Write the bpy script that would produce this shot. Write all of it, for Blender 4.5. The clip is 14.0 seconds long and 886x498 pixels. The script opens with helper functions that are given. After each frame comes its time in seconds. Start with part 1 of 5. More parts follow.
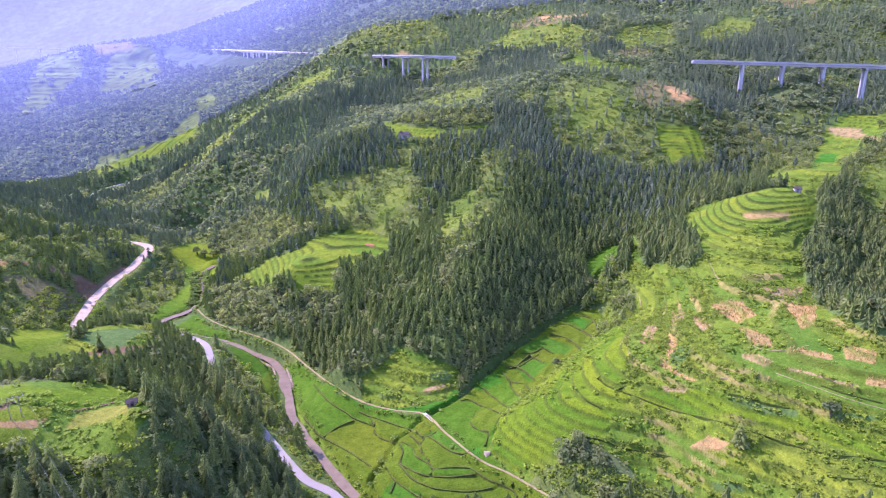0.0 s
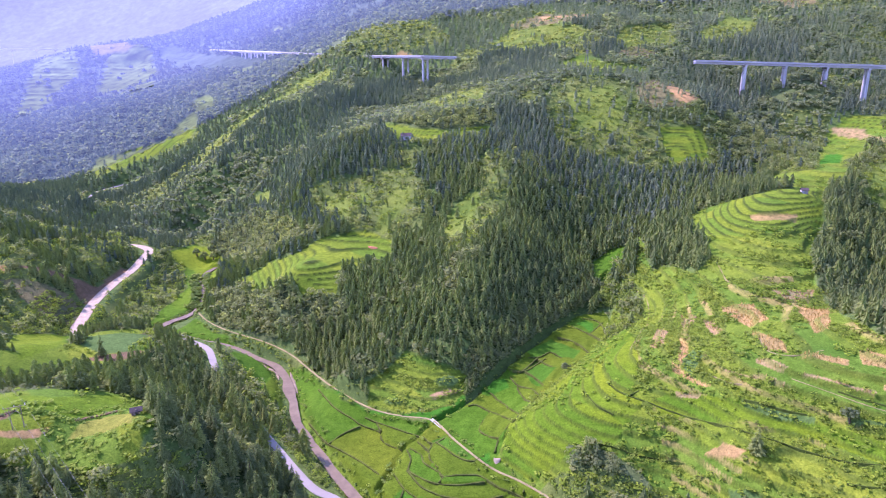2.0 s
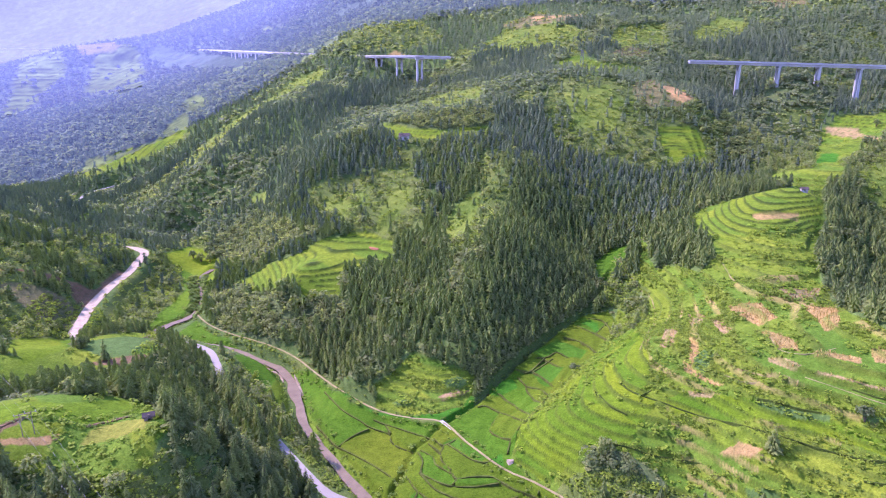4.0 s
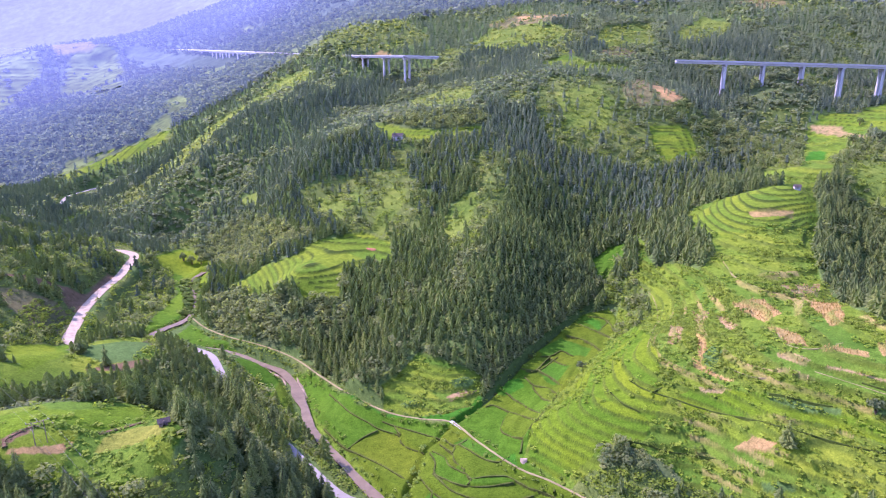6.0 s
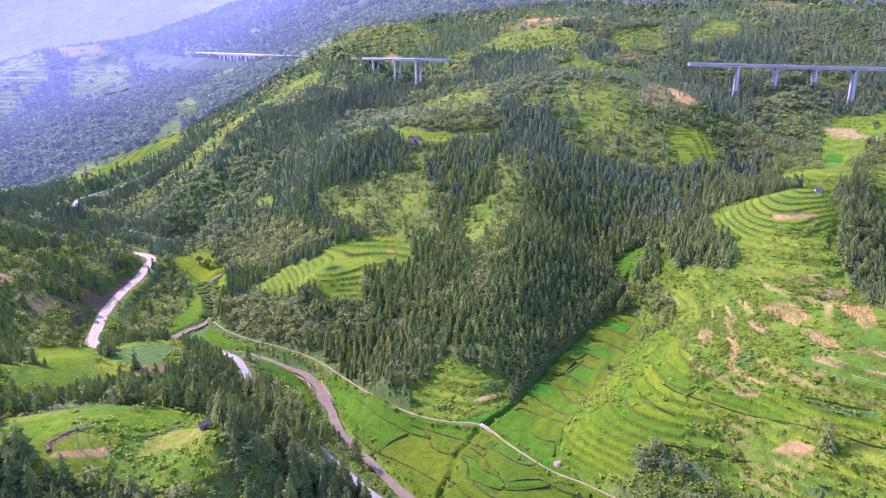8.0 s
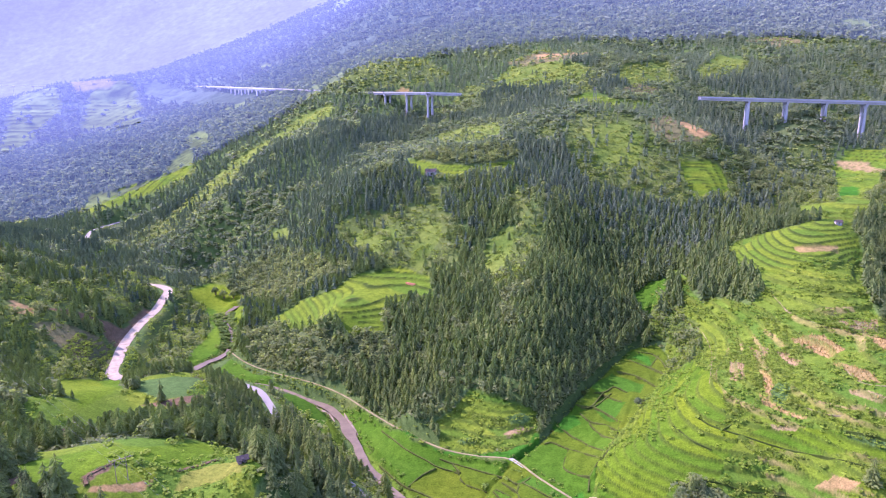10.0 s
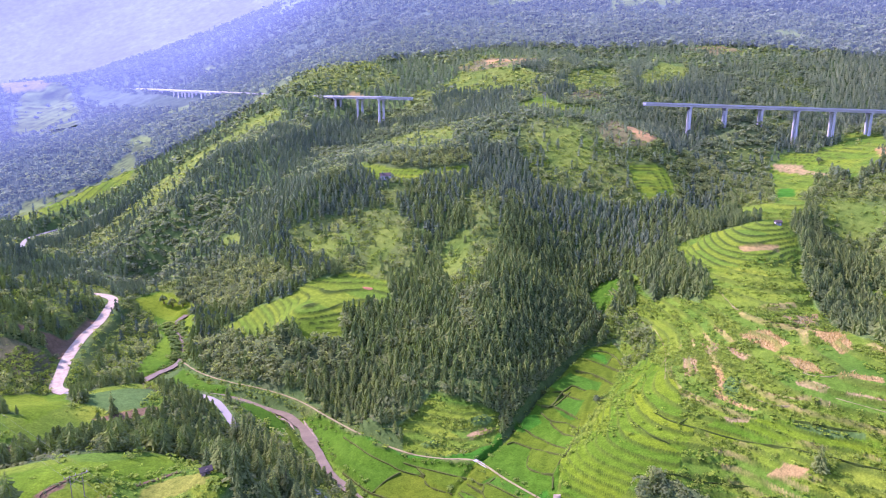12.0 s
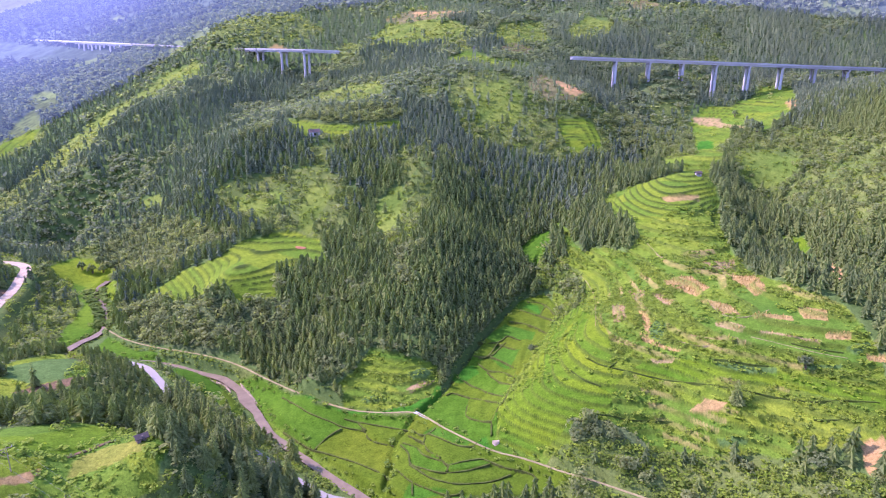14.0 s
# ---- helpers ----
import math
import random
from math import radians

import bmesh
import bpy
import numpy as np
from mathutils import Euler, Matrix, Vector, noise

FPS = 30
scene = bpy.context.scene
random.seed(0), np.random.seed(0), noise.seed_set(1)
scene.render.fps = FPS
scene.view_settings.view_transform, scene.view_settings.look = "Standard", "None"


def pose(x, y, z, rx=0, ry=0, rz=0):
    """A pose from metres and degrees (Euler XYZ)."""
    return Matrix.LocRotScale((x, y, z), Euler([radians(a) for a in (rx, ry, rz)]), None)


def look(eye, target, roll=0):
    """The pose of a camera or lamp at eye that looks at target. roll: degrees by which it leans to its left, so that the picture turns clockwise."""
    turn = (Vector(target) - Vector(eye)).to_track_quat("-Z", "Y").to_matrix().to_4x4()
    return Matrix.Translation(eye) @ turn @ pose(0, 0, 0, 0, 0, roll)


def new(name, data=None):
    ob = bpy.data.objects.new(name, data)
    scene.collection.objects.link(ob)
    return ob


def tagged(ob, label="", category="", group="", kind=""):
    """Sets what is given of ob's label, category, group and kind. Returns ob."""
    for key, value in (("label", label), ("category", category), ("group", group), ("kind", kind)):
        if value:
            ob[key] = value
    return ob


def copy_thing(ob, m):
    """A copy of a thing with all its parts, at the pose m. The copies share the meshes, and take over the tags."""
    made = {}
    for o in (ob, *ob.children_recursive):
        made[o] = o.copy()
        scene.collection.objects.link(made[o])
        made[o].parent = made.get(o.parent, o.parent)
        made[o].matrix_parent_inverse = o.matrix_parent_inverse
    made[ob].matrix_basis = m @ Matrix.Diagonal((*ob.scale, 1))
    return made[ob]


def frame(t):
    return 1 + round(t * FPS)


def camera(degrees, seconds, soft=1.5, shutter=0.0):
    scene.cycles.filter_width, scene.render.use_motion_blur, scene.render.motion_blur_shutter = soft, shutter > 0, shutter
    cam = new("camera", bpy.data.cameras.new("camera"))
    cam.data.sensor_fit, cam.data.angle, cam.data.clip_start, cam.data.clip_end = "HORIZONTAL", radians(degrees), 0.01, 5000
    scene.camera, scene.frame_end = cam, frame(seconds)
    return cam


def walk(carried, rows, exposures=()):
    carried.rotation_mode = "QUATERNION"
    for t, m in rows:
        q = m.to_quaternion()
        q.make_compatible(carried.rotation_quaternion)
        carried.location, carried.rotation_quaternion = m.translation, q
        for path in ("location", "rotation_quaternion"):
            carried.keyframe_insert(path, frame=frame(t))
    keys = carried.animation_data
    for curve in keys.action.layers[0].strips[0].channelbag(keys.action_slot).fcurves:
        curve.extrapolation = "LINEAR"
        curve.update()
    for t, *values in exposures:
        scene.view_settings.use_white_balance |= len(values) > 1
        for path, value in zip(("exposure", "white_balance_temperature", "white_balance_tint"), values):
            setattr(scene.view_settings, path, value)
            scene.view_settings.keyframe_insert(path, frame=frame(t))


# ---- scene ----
# ---------------------------------------------------------------- camera
PATH = [(0, 0.00, 0.00, 135.00, 0.000, -15.878, 0.019),
        (0.5, -0.26, 1.35, 135.40, -0.370, -15.901, 0.021),
        (1, -1.15, 2.31, 135.38, -0.508, -15.879, 0.036),
        (1.5, -2.14, 3.08, 135.35, -0.317, -15.878, 0.025),
        (2, -3.73, 3.51, 135.29, -0.283, -15.864, 0.070),
        (2.5, -5.62, 3.89, 135.33, -0.392, -15.865, 0.084),
        (3, -7.35, 4.16, 135.30, -0.543, -15.853, 0.098),
        (5.5, -18.85, 5.21, 135.47, -3.080, -15.905, 0.107),
        (6, -21.61, 5.34, 135.48, -3.329, -15.901, 0.140),
        (6.5, -24.14, 5.55, 135.44, -3.320, -15.885, 0.177),
        (7, -26.94, 5.45, 135.73, -3.295, -15.911, 0.179),
        (7.5, -29.52, 5.53, 135.94, -3.257, -15.936, 0.170),
        (10, -42.32, 5.65, 136.45, -3.065, -12.889, 0.153),
        (10.5, -44.37, 5.34, 136.47, -2.953, -12.458, 0.094),
        (11, -45.49, 5.22, 136.53, -4.359, -12.495, -0.015),
        (11.5, -46.49, 5.28, 136.38, -6.828, -12.520, -0.109),
        (12, -46.92, 5.41, 136.19, -7.701, -12.502, -0.133),
        (12.5, -47.12, 5.35, 135.64, -9.768, -13.366, -0.216),
        (13, -47.53, 5.67, 135.78, -12.427, -15.320, -0.311),
        (13.5, -48.04, 5.79, 135.65, -13.510, -16.331, -0.303),
        (14, -48.35, 5.89, 135.50, -14.013, -16.308, -0.262)]
cam = camera(69.64, 14.0, soft=1.1)
walk(cam, [(t, pose(x, y, z, 90 + pitch, roll, yaw)) for t, x, y, z, yaw, pitch, roll in PATH], [(0.0, 2.42, 5830, 65.0), (14.0, 2.42, 5830, 65.0)])

# ---------------------------------------------------------------- light
SUN_TO = Vector((-0.80, 0.42, 0.86)).normalized()
sun = new("sun", bpy.data.lights.new("sun", "SUN"))
sun.data.energy, sun.data.angle, sun.data.color = 2.35, radians(0.6), (1.0, 0.95, 0.87)
sun.matrix_world = look(SUN_TO * 500, (0, 0, 0))
sky_world = bpy.data.worlds.new("sky")
scene.world = sky_world
sky_world.use_nodes = True
wn = sky_world.node_tree
sky = wn.nodes.new("ShaderNodeTexSky")
sky.sky_type, sky.sun_disc = "NISHITA", False
sky.sun_elevation, sky.sun_rotation = math.asin(SUN_TO.z), math.atan2(SUN_TO.x, SUN_TO.y) % (2 * math.pi)
sky.air_density, sky.dust_density, sky.ozone_density = 1.3, 0.6, 4.5
wn.links.new(sky.outputs[0], wn.nodes["Background"].inputs[0])
wn.nodes["Background"].inputs[1].default_value = 0.15

# ---------------------------------------------------------------- materials


def material(name, rough=0.9, metal=0.0, spec=0.3):
    m = bpy.data.materials.new(name)
    m.use_nodes = True
    b = m.node_tree.nodes["Principled BSDF"]
    b.inputs["Roughness"].default_value, b.inputs["Metallic"].default_value = rough, metal
    b.inputs["Specular IOR Level"].default_value = spec
    return m, m.node_tree, b


def noise_node(nt, scale, detail=4.0, rough=0.6, coord=None):
    n = nt.nodes.new("ShaderNodeTexNoise")
    n.inputs["Scale"].default_value, n.inputs["Detail"].default_value, n.inputs["Roughness"].default_value = scale, detail, rough
    if coord is None:
        g = nt.nodes.new("ShaderNodeNewGeometry")
        coord = g.outputs["Position"]
    nt.links.new(coord, n.inputs["Vector"])
    return n


def mixed(nt, kind, fac, a, b):
    """A colour mix; a and b are sockets or colours."""
    m = nt.nodes.new("ShaderNodeMix")
    m.data_type, m.blend_type = "RGBA", kind
    for sock, v in ((m.inputs[0], fac), (m.inputs[6], a), (m.inputs[7], b)):
        if hasattr(v, "is_linked"):
            nt.links.new(v, sock)
        else:
            sock.default_value = v if isinstance(v, float) else (*v, 1.0)
    return m.outputs[2]


def ramp(nt, fac, lo, hi, a=0.0, b=1.0):
    r = nt.nodes.new("ShaderNodeMapRange")
    r.inputs[1].default_value, r.inputs[2].default_value, r.inputs[3].default_value, r.inputs[4].default_value = lo, hi, a, b
    nt.links.new(fac, r.inputs[0])
    return r.outputs[0]


def bumped(nt, bsdf, height_socket, strength, distance):
    b = nt.nodes.new("ShaderNodeBump")
    b.inputs["Strength"].default_value, b.inputs["Distance"].default_value = strength, distance
    nt.links.new(height_socket, b.inputs["Height"])
    nt.links.new(b.outputs[0], bsdf.inputs["Normal"])


def plain(name, colour, rough=0.8, metal=0.0, vary=0.25, grain=1.2, blotch=0.12, bump=0.0):
    """A surface of one base colour with fine grain and large blotches."""
    m, nt, b = material(name, rough, metal, 0.05 if rough > 0.9 else 0.3)
    fine, wide = noise_node(nt, grain), noise_node(nt, blotch, 3.0)
    c = mixed(nt, "MULTIPLY", 1.0, colour, mixed(nt, "MIX", fine.outputs[0], (1 - vary,) * 3, (1 + vary,) * 3))
    c = mixed(nt, "MULTIPLY", 1.0, c, mixed(nt, "MIX", ramp(nt, wide.outputs[0], 0.3, 0.7), (1 - vary,) * 3, (1 + vary * 0.6,) * 3))
    nt.links.new(c, b.inputs["Base Color"])
    if bump:
        bumped(nt, b, fine.outputs[0], 0.6, bump)
    return m


def ground_material():
    """Soil and low growth: the cover's own colour, broken up by tussocks and stains."""
    m, nt, b = material("ground_cover", 0.95, 0.0, 0.03)
    a = nt.nodes.new("ShaderNodeAttribute")
    a.attribute_name = "cover"
    fine, mid, wide = noise_node(nt, 1.6, 5.0, 0.75), noise_node(nt, 0.35, 4.0, 0.65), noise_node(nt, 0.05, 3.0)
    c = mixed(nt, "MULTIPLY", 1.0, a.outputs["Color"], mixed(nt, "MIX", ramp(nt, fine.outputs[0], 0.3, 0.7), (0.55, 0.6, 0.5), (1.42, 1.38, 1.4)))
    c = mixed(nt, "MULTIPLY", 1.0, c, mixed(nt, "MIX", ramp(nt, mid.outputs[0], 0.32, 0.68), (0.72, 0.78, 0.7), (1.25, 1.2, 1.2)))
    c = mixed(nt, "MULTIPLY", 1.0, c, mixed(nt, "MIX", ramp(nt, wide.outputs[0], 0.35, 0.65), (0.9, 0.95, 0.9), (1.1, 1.05, 1.05)))
    nt.links.new(c, b.inputs["Base Color"])
    bumped(nt, b, fine.outputs[0], 0.7, 0.35)
    return m


def leaf_material(name, dark, light, through_light=0.3):
    """Foliage: two greens from plant to plant, speckle within the plant, some light passing through."""
    m, nt, b = material(name, 0.75, 0.0, 0.1)
    a = nt.nodes.new("ShaderNodeAttribute")
    a.attribute_name = "tint"
    o = nt.nodes.new("ShaderNodeObjectInfo")
    add = nt.nodes.new("ShaderNodeMath")
    add.operation = "ADD"
    nt.links.new(a.outputs["Fac"], add.inputs[0])
    nt.links.new(o.outputs["Random"], add.inputs[1])
    frac = nt.nodes.new("ShaderNodeMath")
    frac.operation = "PINGPONG"
    frac.inputs[1].default_value = 1.0
    nt.links.new(add.outputs[0], frac.inputs[0])
    speck = noise_node(nt, 2.2, 3.0, 0.7)
    c = mixed(nt, "MIX", frac.outputs[0], dark, light)
    c = mixed(nt, "MULTIPLY", 1.0, c, mixed(nt, "MIX", ramp(nt, speck.outputs[0], 0.3, 0.7), (0.6, 0.64, 0.6), (1.4, 1.36, 1.3)))
    nt.links.new(c, b.inputs["Base Color"])
    t = nt.nodes.new("ShaderNodeBsdfTranslucent")
    nt.links.new(mixed(nt, "MULTIPLY", 1.0, c, (1.3, 1.45, 0.7)), t.inputs["Color"])
    s = nt.nodes.new("ShaderNodeMixShader")
    s.inputs[0].default_value = through_light
    nt.links.new(b.outputs[0], s.inputs[1])
    nt.links.new(t.outputs[0], s.inputs[2])
    nt.links.new(s.outputs[0], nt.nodes["Material Output"].inputs["Surface"])
    return m


GROUND = ground_material()
FIR = leaf_material("fir_needles", (0.074, 0.108, 0.048), (0.168, 0.206, 0.062), 0.55)
# farther firs: haze painted in as a bluer copy of the needle colours
FIR_HAZED = leaf_material("hazed_fir_needles", (0.074, 0.106, 0.076), (0.160, 0.194, 0.106), 0.52)
FIR_NEAR = leaf_material("near_fir_needles", (0.082, 0.116, 0.048), (0.186, 0.220, 0.062), 0.55)
BROAD = leaf_material("broad_leaves", (0.086, 0.116, 0.056), (0.164, 0.190, 0.068), 0.55)
# farther broad leaves, likewise tinted bluer to imitate haze
BROAD_HAZED = leaf_material("hazed_broad_leaves", (0.082, 0.112, 0.074), (0.150, 0.178, 0.090), 0.52)
BUSH = leaf_material("bush_leaves", (0.070, 0.122, 0.020), (0.158, 0.206, 0.030), 0.5)
SCRUB = leaf_material("hill_scrub", (0.098, 0.136, 0.042), (0.190, 0.216, 0.054), 0.45)
CROP = leaf_material("crop_leaves", (0.074, 0.138, 0.012), (0.152, 0.210, 0.020), 0.45)
STRAW = leaf_material("dry_stalks", (0.270, 0.180, 0.062), (0.390, 0.290, 0.105), 0.2)
BARK = plain("bark", (0.11, 0.08, 0.055), 0.95, vary=0.35, grain=6.0)
CONCRETE = plain("concrete", (0.28, 0.28, 0.275), 0.85, vary=0.12, grain=0.8, blotch=0.07)
ROADTOP = plain("road_concrete", (0.160, 0.146, 0.118), 0.85, vary=0.12, grain=0.9, blotch=0.1)
ASPHALT = plain("asphalt", (0.09, 0.09, 0.095), 0.85, vary=0.15)
DIRT = plain("path_dirt", (0.165, 0.140, 0.062), 0.95, vary=0.25, grain=1.5, blotch=0.2)
BUNDSOIL = plain("bund_grass", (0.050, 0.064, 0.013), 0.95, vary=0.4, grain=1.2, blotch=0.3, bump=0.1)
BANKSOIL = plain("bank_weeds", (0.040, 0.062, 0.010), 0.95, vary=0.4, grain=1.5, blotch=0.3, bump=0.15)
BANKEARTH = plain("bank_earth", (0.110, 0.070, 0.036), 0.95, vary=0.4, grain=1.5, blotch=0.4, bump=0.15)
GRAVEL = plain("gravel", (0.26, 0.21, 0.14), 0.95, vary=0.3, grain=2.0, blotch=0.4, bump=0.1)
SAND = plain("river_gravel", (0.185, 0.145, 0.092), 0.95, vary=0.35, grain=2.0, blotch=0.4, bump=0.1)
RED = plain("red_earth", (0.26, 0.11, 0.055), 0.95, vary=0.25, grain=1.0, blotch=0.5)
TIMBER = plain("weathered_timber", (0.17, 0.12, 0.09), 0.9, vary=0.3, grain=3.0, blotch=0.8)
TILES = plain("grey_roof_tiles", (0.058, 0.042, 0.034), 0.85, vary=0.3, grain=4.0, blotch=0.7)
PLASTER = plain("pale_plaster", (0.30, 0.29, 0.27), 0.9, vary=0.12, grain=2.0, blotch=0.5)
WIRE = plain("steel_wire", (0.12, 0.12, 0.12), 0.6, 0.6, vary=0.1)


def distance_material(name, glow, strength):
    """Far mountains: wooded slopes, with haze added as a blue emission."""
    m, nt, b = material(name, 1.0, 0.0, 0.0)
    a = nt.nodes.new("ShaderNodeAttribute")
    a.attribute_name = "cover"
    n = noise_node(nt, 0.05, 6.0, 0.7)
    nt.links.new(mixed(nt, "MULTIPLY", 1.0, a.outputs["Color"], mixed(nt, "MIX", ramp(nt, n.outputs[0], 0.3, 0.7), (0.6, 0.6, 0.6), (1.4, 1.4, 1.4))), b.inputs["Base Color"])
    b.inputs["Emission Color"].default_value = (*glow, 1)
    nt.links.new(haze_glow(nt, strength), b.inputs["Emission Strength"])
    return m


def haze_glow(nt, strength):
    """Emission strength that imitates haze, growing steadily from 860 to 1700 m out."""
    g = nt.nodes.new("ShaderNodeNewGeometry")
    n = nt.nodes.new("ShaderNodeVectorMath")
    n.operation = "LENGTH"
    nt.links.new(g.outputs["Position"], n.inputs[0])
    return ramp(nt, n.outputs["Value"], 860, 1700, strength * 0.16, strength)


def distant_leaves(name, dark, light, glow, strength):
    """Trees of the far mountainsides, with haze put into their own blue emission."""
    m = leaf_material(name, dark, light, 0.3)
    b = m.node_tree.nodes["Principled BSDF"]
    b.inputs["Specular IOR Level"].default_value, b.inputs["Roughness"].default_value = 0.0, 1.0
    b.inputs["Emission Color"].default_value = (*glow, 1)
    m.node_tree.links.new(haze_glow(m.node_tree, strength * 1.65), b.inputs["Emission Strength"])
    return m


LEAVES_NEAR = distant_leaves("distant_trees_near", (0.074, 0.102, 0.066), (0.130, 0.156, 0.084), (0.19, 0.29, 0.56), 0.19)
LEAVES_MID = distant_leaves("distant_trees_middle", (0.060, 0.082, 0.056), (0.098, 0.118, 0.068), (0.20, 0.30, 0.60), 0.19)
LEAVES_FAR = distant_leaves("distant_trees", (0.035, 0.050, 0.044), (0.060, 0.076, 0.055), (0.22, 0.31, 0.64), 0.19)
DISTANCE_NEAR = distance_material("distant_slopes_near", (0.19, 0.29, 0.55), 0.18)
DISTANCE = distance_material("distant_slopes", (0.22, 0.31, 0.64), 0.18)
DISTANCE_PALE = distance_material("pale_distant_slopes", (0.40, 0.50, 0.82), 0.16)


def hazed_concrete():
    m = plain("hazed_concrete", (0.28, 0.28, 0.275), 0.9, vary=0.12, grain=0.8, blotch=0.07)
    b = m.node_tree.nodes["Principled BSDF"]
    # haze over the far viaduct, added as a faint blue glow of the concrete
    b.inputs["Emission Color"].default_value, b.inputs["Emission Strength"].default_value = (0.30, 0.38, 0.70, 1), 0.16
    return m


HAZED_CONCRETE = hazed_concrete()


def water_material():
    m, nt, b = material("muddy_water", 0.45, 0.0, 0.06)
    n = noise_node(nt, 0.3, 4.0)
    nt.links.new(mixed(nt, "MIX", ramp(nt, n.outputs[0], 0.3, 0.7), (0.092, 0.070, 0.042), (0.140, 0.108, 0.064)), b.inputs["Base Color"])
    bumped(nt, b, noise_node(nt, 1.5, 3.0).outputs[0], 0.25, 0.08)
    return m


WATER = water_material()

# ---------------------------------------------------------------- the lie of the land (x east, y north, metres above the river)
RIVER_FLAT = [(-71, 268, 1), (-72, 250, 1.5), (-141, 340, 0), (-152, 357, -.5), (-177, 443, -2), (-185, 401, 1), (-39, 199, 4), (-53, 243, 5.5),
              (-29, 213, 6), (-6, 208, 10), (-14, 222, 13), (3, 175, 11), (22, 169, 12), (14, 180, 13), (-119, 320, 1.5), (-165, 347, 0), (-205, 520, 0), (-10, 150, 5), (-15, 120, 4), (30, 120, 8)]
ROAD_BENCH = [(-96, 242, 12.5), (-106, 265, 12), (-86, 226, 11.5), (-188, 303, 6), (-209, 434, 12), (-204, 372, 9), (-60, 195, 9), (-40, 150, 9), (-30, 110, 9), (-178, 290, 8)]
SIDE_VALLEY = [(16, 231, 14), (6, 228, 14), (45, 250, 19), (73, 276, 25), (80, 332, 34), (81, 288, 32), (99, 333, 43), (89, 363, 44), (30, 222, 16), (56, 258, 22)]
TERRACE_HILL = [(26, 185, 23), (37, 198, 28), (52, 211, 34), (70, 215, 41), (86, 222, 45), (77, 198, 44), (45, 179, 30), (66, 181, 37), (64, 163, 27),
                (80, 152, 36), (74, 156, 33), (42, 158, 20), (74, 146, 26), (81, 176, 43), (96, 174, 51), (113, 179, 55), (123, 183, 59), (100, 160, 47), (91, 156, 39), (95, 143, 36)]
TERRACE_CREST = [(131, 213, 54), (105, 215, 50), (114, 235, 55), (122, 244, 57), (108, 251, 52), (106, 275, 51), (95, 293, 42), (148, 257, 61), (160, 255, 56),
                 (124, 304, 60), (144, 295, 70), (178, 318, 75), (215, 370, 77), (228, 346, 68), (272, 431, 87), (270, 479, 77), (130, 360, 54), (185, 402, 66), (140, 190, 60), (150, 150, 55), (110, 110, 35)]
FOREST_HILL = [(-43, 242, 14), (-21, 242, 19), (3, 242, 26), (36, 271, 30), (11, 273, 42), (-14, 296, 34), (-35, 292, 25), (32, 309, 53), (66, 339, 38), (12, 370, 58), (-18, 369, 46),
               (-49, 394, 51), (-79, 384, 40), (36, 377, 74), (77, 422, 78), (105, 403, 68), (115, 452, 95), (13, 415, 83), (-24, 415, 67), (-62, 435, 62), (-87, 459, 78), (-123, 473, 43), (-138, 442, 15), (157, 424, 83), (205, 453, 89)]
LOW_KNOLL = [(-42, 355, 36), (-90, 329, 26), (-81, 322, 33), (-68, 317, 30), (-68, 289, 12), (-92, 305, 9), (-105, 330, 13), (-60, 345, 35), (-100, 372, 26)]
UPPER_BENCH = [(-27, 451, 89), (9, 478, 104), (48, 454, 93), (179, 474, 114), (161, 469, 111), (107, 521, 128), (-34, 622, 96), (254, 565, 112), (-20, 715, 120), (345, 545, 105),
               (180, 621, 150), (-90, 667, 111), (300, 542, 124), (80, 560, 130), (30, 600, 118), (400, 520, 112), (500, 500, 118), (600, 520, 140)]
FAR_SLOPE = [(177, 722, 184), (147, 743, 189), (-35, 825, 168), (32, 806, 168), (89, 734, 168), (-106, 856, 175), (277, 661, 160), (268, 797, 190), (384, 783, 206), (-225, 1124, 182), (500, 680, 180),
             (-60, 1300, 330), (-380, 1500, 235), (300, 1150, 330), (700, 1000, 330), (200, 1600, 560), (900, 700, 260), (800, 1600, 560), (-300, 2000, 420), (300, 2400, 760), (-1300, 3200, 840), (-2500, 2600, 800), (-300, 3300, 960)]
LEFT_RIDGE = [(-173, 632, 91), (-161, 833, 127), (-190, 512, 14), (-232, 500, 7), (-222, 556, 38), (-196, 552, 48), (-241, 734, 64), (-150, 560, 62), (-130, 700, 112), (-190, 590, 68)]
LEFT_VALLEY = [(-383, 755, 1), (-395, 758, 11), (-469, 787, 0), (-361, 828, 45), (-280, 803, 62), (-324, 867, 69), (-558, 935, 37), (-503, 956, 65), (-454, 994, 79), (-285, 620, 10), (-262, 570, 12), (-700, 1100, 60),
               (-600, 700, 20), (-660, 1440, 174), (-735, 1475, 178), (-810, 1500, 177), (-420, 1200, 130), (-650, 1400, 140), (-900, 1700, 130), (-1100, 900, 120), (-1400, 2000, 120)]
WEST_SLOPE = [(-206, 378, 11), (-213, 319, 17), (-226, 345, 27), (-224, 385, 23), (-253, 388, 35), (-300, 420, 40), (-340, 340, 70), (-280, 500, 12), (-330, 560, 20), (-420, 450, 70), (-260, 290, 40), (-600, 350, 150)]
NEAR_KNOLL = [(-87, 159, 44), (-132, 190, 36), (-116, 155, 44), (-113, 141, 36), (-98, 142, 37), (-95, 157, 41), (-75, 143, 30), (-51, 148, 17), (-62, 151, 25), (-69, 154, 33), (-82, 173, 34),
